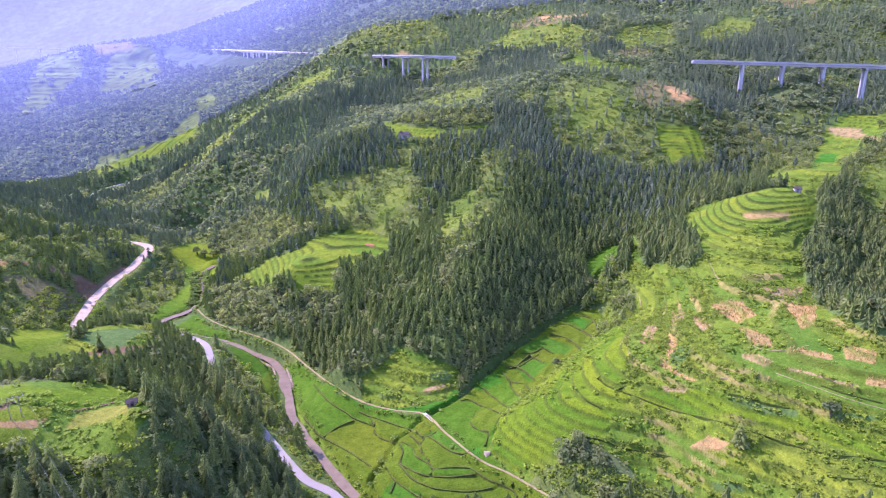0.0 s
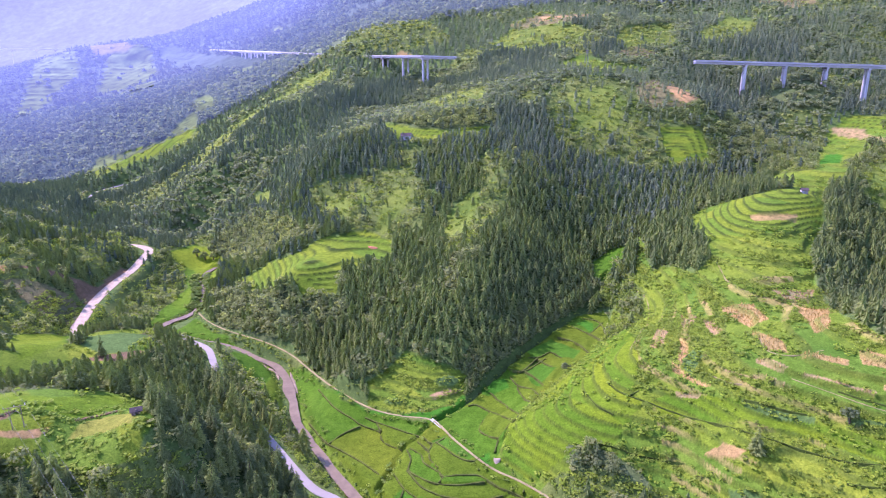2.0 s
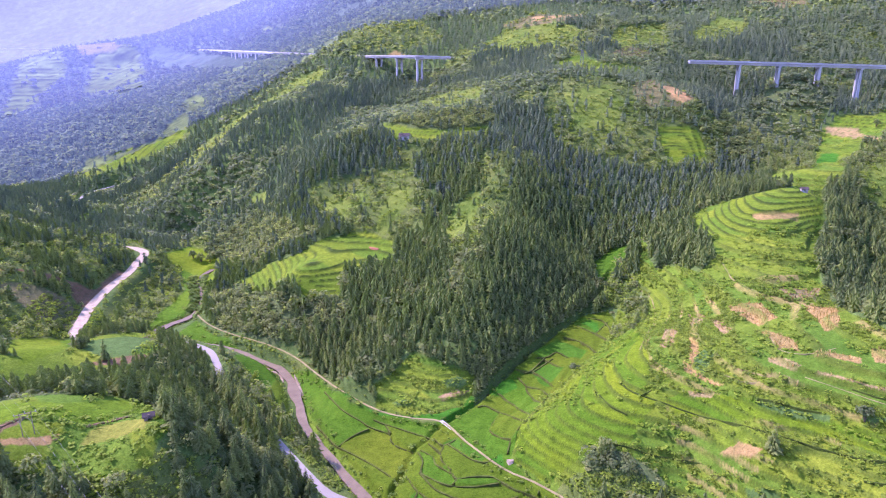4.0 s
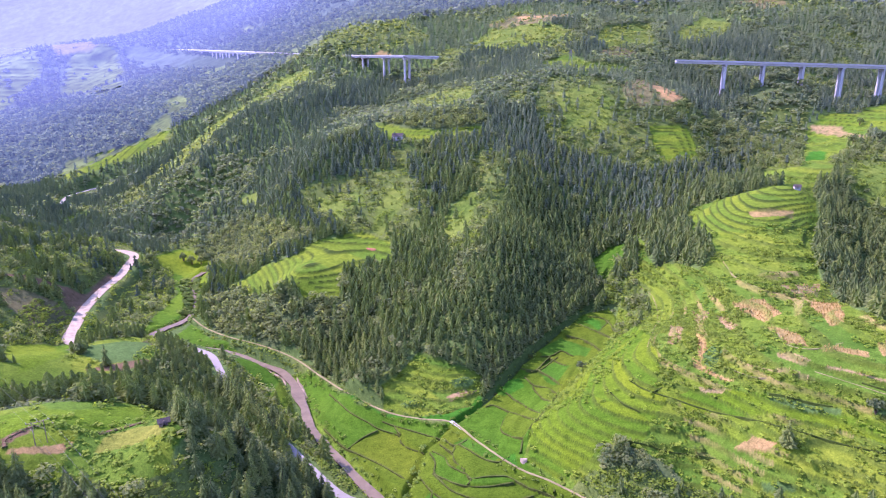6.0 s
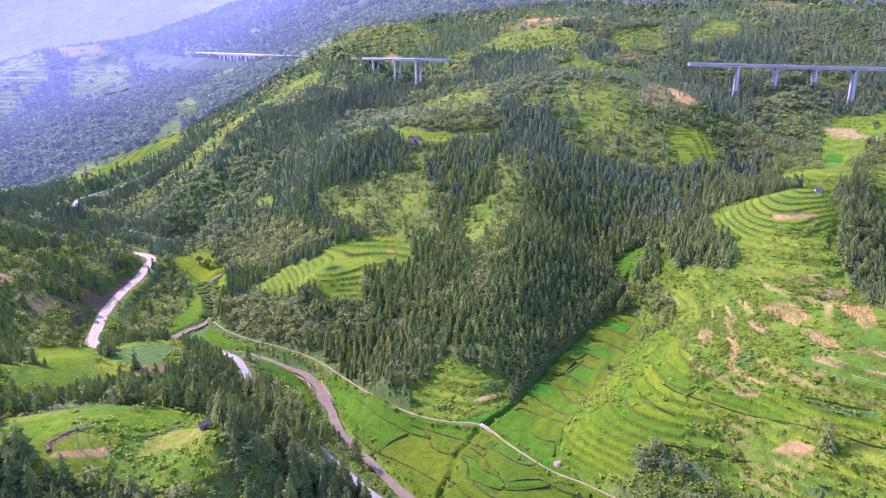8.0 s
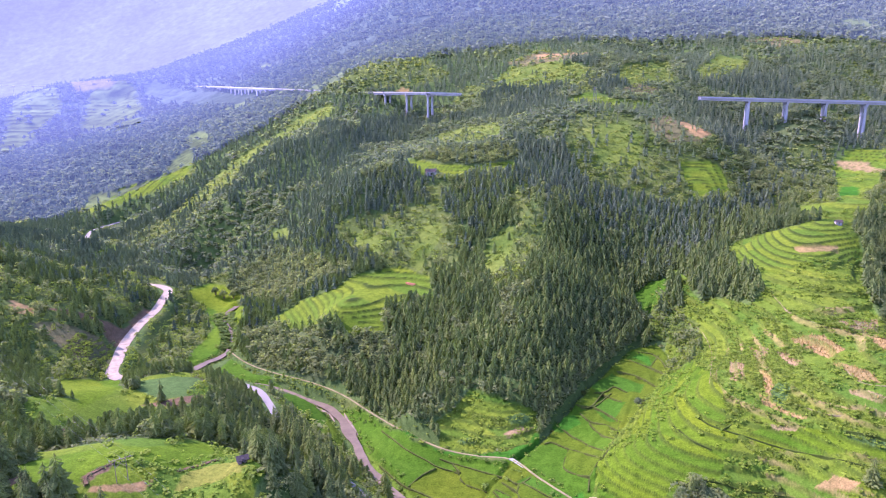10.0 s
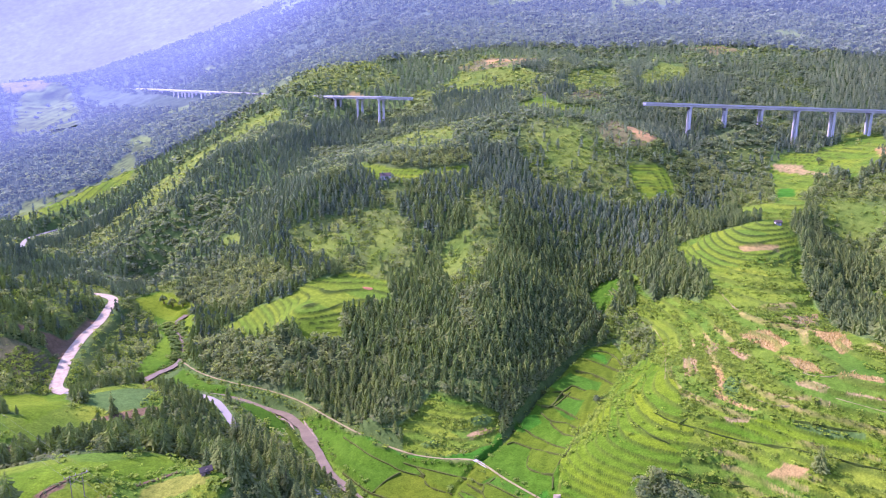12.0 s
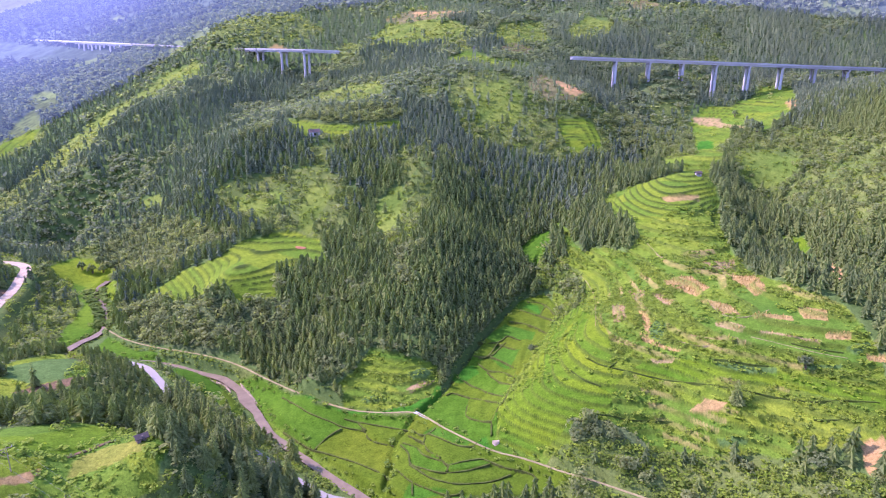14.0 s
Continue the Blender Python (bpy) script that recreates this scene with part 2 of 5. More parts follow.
              (-100, 192, 31), (-146, 199, 28), (-132, 248, 25.5), (-142, 237, 25.5), (-118, 250, 21), (-165, 231, 32), (-150, 275, 21), (-135, 262, 23), (-168, 280, 14), (-176, 255, 22), (-180, 190, 40), (-110, 110, 32), (-80, 100, 26), (-110, 222, 22), (-200, 120, 60)]
EAST_GULLY = [(190, 270, 44), (175, 225, 44), (235, 320, 52), (225, 275, 62), (260, 300, 80), (300, 350, 96), (320, 420, 98), (230, 220, 75), (330, 250, 130), (420, 400, 130), (190, 170, 50), (600, 300, 220)]
BEHIND = [(0, 40, 20), (-250, 0, 90), (250, 20, 90), (0, -250, 60), (-600, -250, 180), (600, -250, 180), (0, -700, 120), (-1200, 0, 250), (1200, 0, 300)]
LANDFORMS = (RIVER_FLAT, ROAD_BENCH, SIDE_VALLEY, TERRACE_HILL, TERRACE_CREST, FOREST_HILL, LOW_KNOLL, UPPER_BENCH, FAR_SLOPE, LEFT_RIDGE, LEFT_VALLEY, WEST_SLOPE, NEAR_KNOLL, EAST_GULLY, BEHIND)

_knots = np.array([p for form in LANDFORMS for p in form], float)


def _spline():
    n = len(_knots)
    d = np.hypot(_knots[:, None, 0] - _knots[None, :, 0], _knots[:, None, 1] - _knots[None, :, 1])
    flat = np.c_[np.ones(n), _knots[:, :2]]
    a = np.zeros((n + 3, n + 3))
    a[:n, :n], a[:n, n:], a[n:, :n] = -np.sqrt(d * d + 144.0), flat, flat.T
    return np.linalg.solve(a, np.r_[_knots[:, 2], 0, 0, 0])


_weights = _spline()


def relief(x, y):
    """The smooth hills and valleys."""
    out = np.empty(len(x))
    for i in range(0, len(x), 40000):
        a, b = x[i:i + 40000], y[i:i + 40000]
        r = (a[:, None] - _knots[:, 0]) ** 2 + (b[:, None] - _knots[:, 1]) ** 2 + 144.0
        out[i:i + 40000] = -np.sqrt(r) @ _weights[:-3] + _weights[-3] + _weights[-2] * a + _weights[-1] * b
    return out


_lattice = np.random.RandomState(7).rand(256, 256)


def value_noise(x, y, size):
    """Smooth noise, 0 to 1, with lumps of that size."""
    u, v = x / size + 500, y / size + 500
    i, j = np.floor(u).astype(int), np.floor(v).astype(int)
    f, g = u - i, v - j
    f, g = f * f * (3 - 2 * f), g * g * (3 - 2 * g)
    at = lambda p, q: _lattice[p % 256, q % 256]
    return (at(i, j) * (1 - f) + at(i + 1, j) * f) * (1 - g) + (at(i, j + 1) * (1 - f) + at(i + 1, j + 1) * f) * g


def fractal(x, y, size, octaves=4):
    total, amp = 0.0, 0.5
    for k in range(octaves):
        total = total + amp * (value_noise(x + 31 * k, y - 17 * k, size / 2 ** k) - 0.5) * 2
        amp *= 0.5
    return total


def inside(x, y, polygon):
    hit = np.zeros(len(x), bool)
    for (ax, ay), (bx, by) in zip(polygon, polygon[1:] + polygon[:1]):
        if ay != by:
            hit ^= ((ay > y) != (by > y)) & (x < (bx - ax) * (y - ay) / (by - ay) + ax)
    return hit


def to_line(x, y, line):
    """The distance from a line of points and the line's height beside each place."""
    best, z = np.full(len(x), 1e9), np.zeros(len(x))
    for (ax, ay, az), (bx, by, bz) in zip(line, line[1:]):
        lx, ly = bx - ax, by - ay
        s = np.clip(((x - ax) * lx + (y - ay) * ly) / (lx * lx + ly * ly), 0, 1)
        d = np.hypot(x - ax - s * lx, y - ay - s * ly)
        near = d < best
        best, z = np.where(near, d, best), np.where(near, az + s * (bz - az), z)
    return best, z


def smooth(line, step=3.0):
    """A rounded line through the points."""
    p = np.array(line, float)
    p = np.vstack([2 * p[0] - p[1], p, 2 * p[-1] - p[-2]])
    out = []
    for a, b, c, d in zip(p, p[1:], p[2:], p[3:]):
        n = max(1, int(np.linalg.norm(c[:2] - b[:2]) / step))
        for k in range(n):
            t = k / n
            out.append(0.5 * (2 * b + (c - a) * t + (2 * a - 5 * b + 4 * c - d) * t * t + (3 * b - a - 3 * c + d) * t ** 3))
    out.append(p[-2])
    return [tuple(q) for q in out]


ROAD = smooth([(10, 95, 8), (-8, 132, 8.2), (-31, 165, 8.6), (-43, 174, 9), (-51, 183, 9.6), (-60, 195, 10), (-67, 204, 10.4), (-79, 220, 11.2), (-91, 237, 12), (-97, 245, 12.4), (-103, 258, 12.4),
               (-113, 275, 11.5), (-135, 290, 9.5), (-165, 297, 7), (-188, 304, 6.4), (-194, 322, 7.6), (-199, 342, 8.4), (-203, 372, 8.8), (-203, 396, 9.6), (-206, 420, 10.9), (-209, 436, 11.4), (-220, 447, 11.6), (-240, 452, 12)])
FAR_ROAD = smooth([(-345, 600, 6), (-362, 640, 3), (-384, 690, 1.5), (-389, 720, 1.5), (-380, 760, 2)], 6)
RIVER = smooth([(0, 130, 4.4), (-21, 164, 4), (-31, 178, 3.6), (-42, 194.6, 3.2), (-51.5, 210, 2.8), (-60, 226, 2.2), (-66.5, 245, 1.7), (-74, 265, 1.3), (-81, 276, 1.2), (-91, 285, 1), (-111, 300, .6),
                (-138, 313, .2), (-157, 322, 0), (-154, 335, -.2), (-147, 350, -.4), (-152, 380, -.6), (-166, 415, -.8), (-164, 438, -1)])
FOOTPATH = smooth([(-145, 349, .6), (-132, 331, 1.2), (-116, 315.4, 2.2), (-96, 300.4, 3.6), (-82, 288, 4.6), (-72, 277, 5), (-61, 261, 5.8), (-45, 239, 7.4), (-30, 223, 8.8), (-18, 216, 9.8),
                   (-6.7, 211, 11), (1.2, 197, 11.6), (12, 180, 12.6), (20.5, 172.4, 13), (29.4, 161.6, 14), (36, 154, 15), (48, 140, 16)])
CREEK = smooth([(94, 334, 40), (80, 310, 34), (68, 288, 27), (57, 276, 24), (42, 262, 21), (26, 244, 17), (15, 232.7, 13.4), (5.7, 222, 11), (-6.2, 210.4, 9.4), (-9.7, 208.6, 8.6), (-12.6, 204, 7.6), (-16.6, 200.4, 6.8), (-18.6, 195, 6.2), (-19.3, 190, 5.8), (-21.8, 184.3, 5.2), (-24, 178, 4.6), (-27, 172, 4)])
CUTS = ((ROAD, 3.1, 0.0), ([q for q in ROAD if q[1] > 301 and q[0] < -180], 4.6, 0.0), (FAR_ROAD, 3.0, 0.0), (RIVER, 2.5, 1.5), (CREEK, 0.6, 0.7), (FOOTPATH, 1.0, 0.0))

# the bunds between the rice paddies
BUNDS_A = [[(-55.1, 224.2), (-49.7, 215.2), (-44.2, 207.1), (-35.5, 198.4), (-27.6, 190.1), (-21.7, 183.2)],
           [(-44.2, 207.1), (-38.8, 212.3), (-34.0, 215.5)],
           [(-55.0, 245.5), (-46.3, 227.8), (-37.2, 219.4), (-33.7, 216.3), (-27.4, 212.6), (-25.6, 210.6), (-25.3, 207.6), (-22.1, 203.2), (-17.3, 199.0)],
           [(-32.4, 219.4), (-27.9, 216.3), (-20.8, 211.7), (-15.7, 207.9), (-10.9, 205.2)],
           [(-27.9, 216.3), (-25.6, 210.6)]]
BUNDS_B = [[(-9.9, 203.3), (-6.4, 197.8), (-1.4, 199.8)],
           [(-11.8, 200.7), (-7.7, 193.8), (-7.5, 189.5), (-4.5, 182.4)],
           [(-6.4, 197.8), (-7.7, 193.8)],
           [(-5.4, 197.7), (0.7, 188.7), (6.7, 184.2), (8.9, 185.5)],
           [(-14.4, 197.2), (-10.3, 192.2), (-9.5, 187.8), (-4.7, 181.7), (-3.0, 177.9), (1.3, 178.0), (7.5, 177.9), (10.4, 176.0), (14.4, 172.3), (20.7, 167.9), (22.3, 164.3)],
           [(-15.4, 196.4), (-13.8, 190.5), (-14.2, 184.0), (-10.4, 179.3), (-4.6, 175.2), (1.1, 174.1), (10.0, 174.9)],
           [(-4.7, 181.7), (-3.0, 177.9), (-4.4, 175.2)]]
BUNDS_C = [[(-14.7, 183.9), (-12.3, 178.7), (-9.5, 174.0), (-4.2, 170.0), (1.2, 168.5), (8.7, 167.9), (15.2, 169.4)],
           [(-19.0, 183.9), (-15.3, 176.2), (-10.1, 169.9), (-6.0, 166.3), (-1.4, 165.3)],
           [(-15.4, 176.0), (-16.5, 170.3)],
           [(22.0, 170.2), (21.1, 167.8)],
           [(6.7, 219.4), (10.0, 220.2), (14.4, 213.7), (18.6, 204.6), (21.4, 196.4)],
           [(13.9, 212.3), (9.9, 202.0), (12.5, 194.6), (15.8, 190.1)],
           [(13.8, 185.2), (15.6, 190.2), (19.2, 194.7), (21.6, 196.3), (25.1, 200.6), (29.8, 208.1), (34.1, 217.0)]]
BUNDS_D = [[(11.0, 228.2), (15.2, 227.8), (17.4, 224.2), (21.0, 215.1), (23.6, 200.7)],
           [(23.4, 239.3), (30.3, 237.5), (34.7, 240.6), (40.0, 245.6)],
           [(24.4, 234.8), (26.6, 229.4), (31.2, 223.7), (32.8, 215.6)],
           [(26.6, 229.4), (26.5, 225.8), (29.3, 208.1)],
           [(30.3, 237.5), (33.9, 231.3), (36.2, 221.2)]]
BUNDS_E = [[(55.5, 269.5), (61.2, 259.7), (63.9, 249.1)],
           [(47.1, 261.4), (54.5, 254.2), (56.6, 239.4)],
           [(28.0, 248.0), (36.9, 246.4), (42.7, 250.3), (46.4, 244.2)],
           [(36.9, 246.4), (31.4, 239.4), (27.4, 237.0)],
           [(36.6, 245.5), (41.5, 236.6)],
           [(21.4, 239.6), (28.6, 237.3)],
           [(61.2, 259.7), (69.6, 271.2)],
           [(61.1, 276.6), (68.2, 271.7), (66.9, 253.7)]]
BUNDS = BUNDS_A + BUNDS_B + BUNDS_C + BUNDS_D + BUNDS_E


# what grows where: name, cover, terrace step in metres, outline
AREAS = [
    ("valley_edge", "crops", 1.4, [(77, 281), (81, 248), (59, 216), (45, 206), (31, 194), (20, 189), (18, 180), (34, 157), (26, 161), (11, 184), (18, 204), (31, 220), (45, 235), (61, 252)]),
    ("river_edge", "crops", 0, [(-77, 273), (-71, 273), (-59, 241), (-47, 211), (-34, 189), (-22, 168), (-27, 169), (-37, 185), (-50, 208), (-61, 229)]),
    ("path_edge", "brush", 0, [(-85, 291), (-71, 279), (-57, 260), (-37, 229), (-20, 219), (-6, 214), (-6, 208), (-20, 213), (-41, 226), (-65, 263)]),
    ("brush_a", "brush", 0, [(-94, 438), (-56, 437), (-24, 421), (-8, 388), (-18, 357), (-44, 361), (-64, 381), (-82, 404)]),
    ("brush_b", "brush", 0, [(72, 506), (109, 516), (143, 510), (154, 459), (188, 452), (176, 412), (132, 405), (103, 421), (77, 447)]),
    ("brush_d", "brush", 0, [(84, 299), (95, 299), (97, 270), (81, 247), (64, 234), (63, 252), (83, 268)]),
    ("brush_e", "brush", 0, [(-192, 394), (-204, 449), (-183, 435), (-164, 390), (-163, 355), (-160, 321), (-145, 261), (-188, 335), (-195, 380)]),
    ("field_front", "crops", 0, [(-182, 225), (-162, 226), (-159, 246), (-149, 244), (-127, 254), (-121, 253), (-123, 239), (-138, 228), (-152, 216), (-168, 204)]),
    ("brush_f", "brush", 0, [(-108, 148), (-84, 150), (-70, 153), (-66, 144), (-91, 134), (-96, 141)]),
    ("brush_g", "brush", 0, [(-292, 1131), (-214, 1134), (-120, 991), (-18, 885), (11, 816), (-30, 795), (-99, 810)]),
    ("brush_h", "brush", 0, [(-232, 316), (-221, 325), (-199, 327), (-190, 304), (-201, 268)]),
    ("brush_i", "brush", 0, [(-5, 358), (22, 375), (41, 383), (34, 358), (16, 316), (2, 309)]),
    ("brush_j", "brush", 0, [(248, 384), (300, 388), (289, 303), (211, 225), (215, 256), (216, 286), (235, 336)]),
    ("broad_a", "broadwood", 0, [(-147, 372), (-119, 360), (-77, 309), (-53, 306), (-47, 284), (-64, 285), (-89, 296), (-125, 325)]),
    ("broad_b", "broadwood", 0, [(-189, 500), (-148, 490), (-89, 399), (-77, 374), (-123, 384), (-164, 457)]),
    ("broad_d", "broadwood", 0, [(201, 476), (297, 582), (347, 580), (316, 514), (263, 503), (219, 421), (188, 419)]),
    ("terrace_hill", "crops", 2.7, [(128, 334), (142, 347), (153, 334), (163, 323), (195, 354), (214, 358), (176, 293), (149, 255), (137, 224), (126, 191), (126, 177), (131, 166), (127, 150), (111, 124), (33, 156), (21, 171), (14, 182), (19, 194), (31, 203), (46, 221), (63, 246), (80, 253), (88, 271), (89, 292), (100, 286), (106, 263), (113, 268), (120, 305)]),
    ("rice_bank", "rice", 1.9, [(19, 193), (31, 203), (46, 221), (63, 246), (74, 247), (64, 204), (58, 187), (64, 177), (77, 165), (95, 153), (109, 137), (114, 130), (118, 136), (112, 142), (96, 157), (84, 167), (71, 182), (60, 182), (48, 171), (38, 173), (25, 170), (16, 182)]),
    ("maize_x", "maize", 2.7, [(101.7, 226.7), (111.3, 221.7), (109.7, 207.9), (102.6, 205.3), (100.0, 219.5)]),
    ("maize_y", "maize", 2.7, [(121.7, 215.0), (130.8, 208.9), (118.2, 187.5), (114.6, 189.2), (117.5, 200.1)]),
    ("maize_z", "stubble", 2.7, [(121.2, 229.0), (138.0, 231.5), (128.9, 217.7), (119.8, 219.4)]),
    ("maize_w", "maize", 2.7, [(100.5, 201.4), (104.8, 189.5), (102.1, 180.2), (97.0, 184.9)]),
    ("maize_v", "maize", 2.7, [(104.1, 178.7), (113.1, 170.1), (111.1, 166.4), (103.0, 174.5)]),
    ("maize_u", "maize", 2.7, [(117.4, 172.5), (123.7, 166.5), (121.2, 163.0), (115.4, 166.6)]),
    ("maize_t", "stubble", 2.7, [(94.0, 182.9), (97.7, 172.2), (95.7, 171.5), (92.5, 180.0)]),
    ("maize_s", "maize", 2.7, [(80.6, 210.1), (80.9, 203.7), (76.0, 191.7), (72.7, 191.5)]),
    ("maize_r", "maize", 2.7, [(71.9, 195.6), (74.6, 187.5), (79.2, 178.7), (77.2, 179.6), (71.0, 190.2)]),
    ("maize_q", "stubble", 2.7, [(88.9, 231.9), (91.7, 224.9), (85.8, 215.9), (82.8, 220.0)]),
    ("maize_p", "stubble", 2.7, [(92.0, 220.4), (95.3, 217.7), (93.1, 205.9), (90.1, 205.8)]),
    ("maize_o", "maize", 2.7, [(117.0, 158.8), (123.7, 156.0), (122.2, 153.8), (115.5, 156.5)]),
    ("maize_n", "maize", 2.7, [(122.0, 148.1), (126.2, 145.5), (124.4, 143.5), (120.4, 145.8)]),
    ("maize_m", "stubble", 2.7, [(77.2, 226.0), (78.7, 216.9), (72.8, 205.3), (69.9, 208.3)]),
    ("maize_l", "stubble", 2.7, [(99.6, 168.5), (109.4, 159.3), (114.1, 156.4), (112.5, 155.7), (99.0, 167.6)]),
    ("maize_k", "stubble", 2.7, [(69.8, 182.7), (75.8, 177.3), (74.8, 176.3), (69.6, 180.2)]),
    ("maize_j", "stubble", 2.7, [(84.1, 182.7), (94.0, 168.9), (96.0, 166.1), (93.4, 167.9), (83.6, 181.8)]),
    ("bare_spot", "earth", 0, [(71, 160), (75, 159), (79, 154), (76, 154), (72, 158)]),
    ("bare_bank", "earth", 0, [(102, 128), (107, 126), (105, 121), (97, 120), (100, 125)]),
    ("upper_bare", "earth", 0, [(287, 493), (282, 423), (273, 400), (261, 420), (284, 485)]),
    ("clump", "broadwood", 0, [(35, 171), (39, 173), (47, 169), (54, 161), (58, 152), (35, 156), (35, 164)]),
    ("clump_b", "brush", 0, [(32, 168), (42, 165), (62, 153), (80, 139), (94, 124), (100, 113), (95, 108), (24, 150), (24, 167)]),
    ("upper_fields", "crops", 1.8, [(214, 415), (272, 492), (302, 494), (334, 492), (398, 541), (416, 522), (345, 428), (298, 397), (265, 383), (246, 375), (216, 355), (203, 349), (185, 359)]),
    ("crest_terraces", "terrace", 1.6, [(124, 320), (147, 336), (163, 326), (204, 352), (184, 307), (166, 285), (139, 278), (125, 278), (118, 300)]),
    ("upper_brush", "brush", 0, [(264, 519), (304, 512), (218, 378), (206, 399), (218, 448)]),
    ("upper_brush_b", "brush", 0, [(238, 382), (295, 428), (280, 383), (257, 330), (233, 325), (222, 335)]),
    ("upper_tan_b", "maize", 2.7, [(143, 295), (167, 298), (161, 290), (141, 287)]),
    ("upper_kale", "terrace", 1.9, [(304, 504), (333, 496), (352, 475), (322, 445), (302, 493)]),
    ("east_meadow", "meadow", 0, [(242, 370), (260, 365), (268, 339), (254, 331), (237, 336), (228, 345)]),
    ("gully_paddies", "paddy", 0, [(79, 333), (91, 343), (98, 338), (91, 319), (79, 308), (70, 302)]),
    ("gully_brush", "brush", 0, [(70, 303), (79, 308), (91, 319), (86, 292), (90, 276), (83, 258), (76, 280), (67, 289)]),
    ("gully_path", "crops", 2.7, [(100, 344), (97, 319), (91, 295), (92, 275), (96, 287), (102, 318), (105, 341)]),
    ("valley_paddies", "paddy", 0, [(-72, 273), (-61, 260), (-42, 229), (-27, 220), (-14, 213), (-6, 211), (3, 219), (15, 232), (25, 243), (41, 260), (60, 280), (72, 282), (73, 265), (59, 243), (44, 225), (31, 210), (20, 195), (15, 183), (21, 171), (34, 157), (-23, 168), (-33, 187), (-47, 210), (-57, 228), (-66, 248)]),
    ("river_verge", "brush", 0, [(-108, 276), (-107, 287), (-85, 255), (-73, 235), (-61, 215), (-48, 195), (-33, 172), (-39, 169), (-66, 210), (-80, 228), (-93, 246)]),
    ("river_field", "paddy", 0, [(-105, 282), (-93, 280), (-81, 269), (-73, 253), (-63, 220), (-74, 238), (-85, 254)]),
    ("upstream_fields", "paddy", 0, [(-139, 278), (-163, 355), (-166, 391), (-185, 433), (-202, 453), (-193, 472), (-166, 448), (-145, 392), (-146, 364), (-150, 348), (-153, 332)]),
    ("bank_field", "paddy", 0, [(-145, 320), (-142, 340), (-113, 306), (-101, 296), (-113, 291)]),
    ("low_knoll", "terrace", 1.9, [(-127, 373), (-109, 374), (-85, 363), (-74, 371), (-49, 374), (-31, 361), (-29, 332), (-45, 334), (-56, 328), (-58, 308), (-74, 309), (-98, 332)]),
    ("bench_brush", "broadwood", 0, [(-78, 563), (-46, 565), (-44, 649), (-23, 680), (43, 623), (36, 464), (30, 434), (-15, 438)]),
    ("bench_fields", "terrace", 1.9, [(-71, 527), (-40, 482), (-18, 459), (6, 449), (33, 457), (31, 437), (2, 441), (-15, 440), (-33, 452)]),
    ("bench_top", "meadow", 1.9, [(-23, 642), (9, 636), (38, 582), (31, 506), (7, 493), (-15, 500)]),
    ("ring_field", "crops", 1.7, [(-33, 233), (-27, 238), (-19, 247), (-3, 237), (7, 234), (6, 227), (2, 220), (-9, 216), (-20, 218), (-31, 224)]),
    ("ring_tan", "stubble", 1.7, [(-8, 224), (0, 228), (5, 229), (2, 226), (-6, 222)]),
    ("ring_kale", "kale", 0, [(-6, 231), (0, 233), (5, 232), (1, 229), (-4, 228)]),
    ("ring_kale_b", "kale", 0, [(-25, 225), (-21, 225), (-17, 223), (-19, 222), (-24, 223)]),
    ("kale_a", "kale", 0, [(83, 168), (91, 163), (98, 157), (97, 156), (88, 162), (83, 166)]),
    ("kale_b", "kale", 0, [(104, 153), (108, 151), (114, 148), (113, 147), (107, 150), (103, 151)]),
    ("kale_c", "kale", 0, [(73, 149), (76, 147), (79, 143), (78, 143), (73, 147)]),
    ("kale_d", "kale", 0, [(118, 152), (125, 151), (125, 149), (119, 149)]),
    ("kale_e", "kale", 0, [(75, 194), (82, 199), (82, 193), (76, 186), (74, 187)]),
    ("clearing_a", "meadow", 0, [(-83, 415), (-74, 427), (-54, 419), (-49, 403), (-62, 391)]),
    ("clearing_b", "meadow", 0, [(-44, 372), (-36, 402), (-29, 412), (-22, 401), (-29, 378), (-37, 367)]),
    ("clearing_c", "meadow", 0, [(-2, 366), (11, 380), (19, 376), (15, 356), (6, 329), (0, 338)]),
    ("clearing_d", "brush", 0, [(16, 400), (35, 418), (33, 383), (22, 375)]),
    ("clearing_e", "brush", 0, [(-33, 443), (-15, 437), (-16, 425), (-26, 417)]),
    ("clearing_f", "meadow", 0, [(-158, 508), (-139, 502), (-131, 479), (-146, 490)]),
    ("ridge_meadow", "meadow", 0, [(-289, 668), (-278, 706), (-265, 756), (-236, 789), (-198, 805), (-173, 843), (-126, 800), (-126, 758), (-160, 728), (-200, 732), (-213, 638), (-254, 649)]),
    ("far_terraces", "terrace", 4.2, [(-447, 791), (-450, 837), (-400, 830), (-358, 836), (-356, 876), (-340, 906), (-320, 857), (-317, 814), (-341, 804), (-386, 795), (-410, 756)]),
    ("far_terraces_d", "terrace", 4.2, [(-364, 934), (-353, 968), (-314, 928), (-305, 880), (-329, 888)]),
    ("far_terraces_e", "crops", 5.0, [(-571, 1160), (-558, 1206), (-536, 1228), (-506, 1175), (-519, 1117)]),
    ("far_terraces_b", "terrace", 6.5, [(-630, 1205), (-690, 1360), (-720, 1470), (-640, 1470), (-543, 1277), (-556, 1226), (-575, 1171)]),
    ("far_bare", "scrub", 0, [(-735, 1420), (-790, 1500), (-700, 1500), (-660, 1440)]),
    ("far_terraces_c", "terrace", 6.5, [(-692, 1052), (-758, 1197), (-860, 1410), (-880, 1480), (-800, 1470), (-729, 1340), (-708, 1230), (-692, 1151), (-682, 1066)]),
    ("road_field", "crops", 2.7, [(-158, 260), (-136, 278), (-126, 251), (-135, 240), (-146, 243)]),
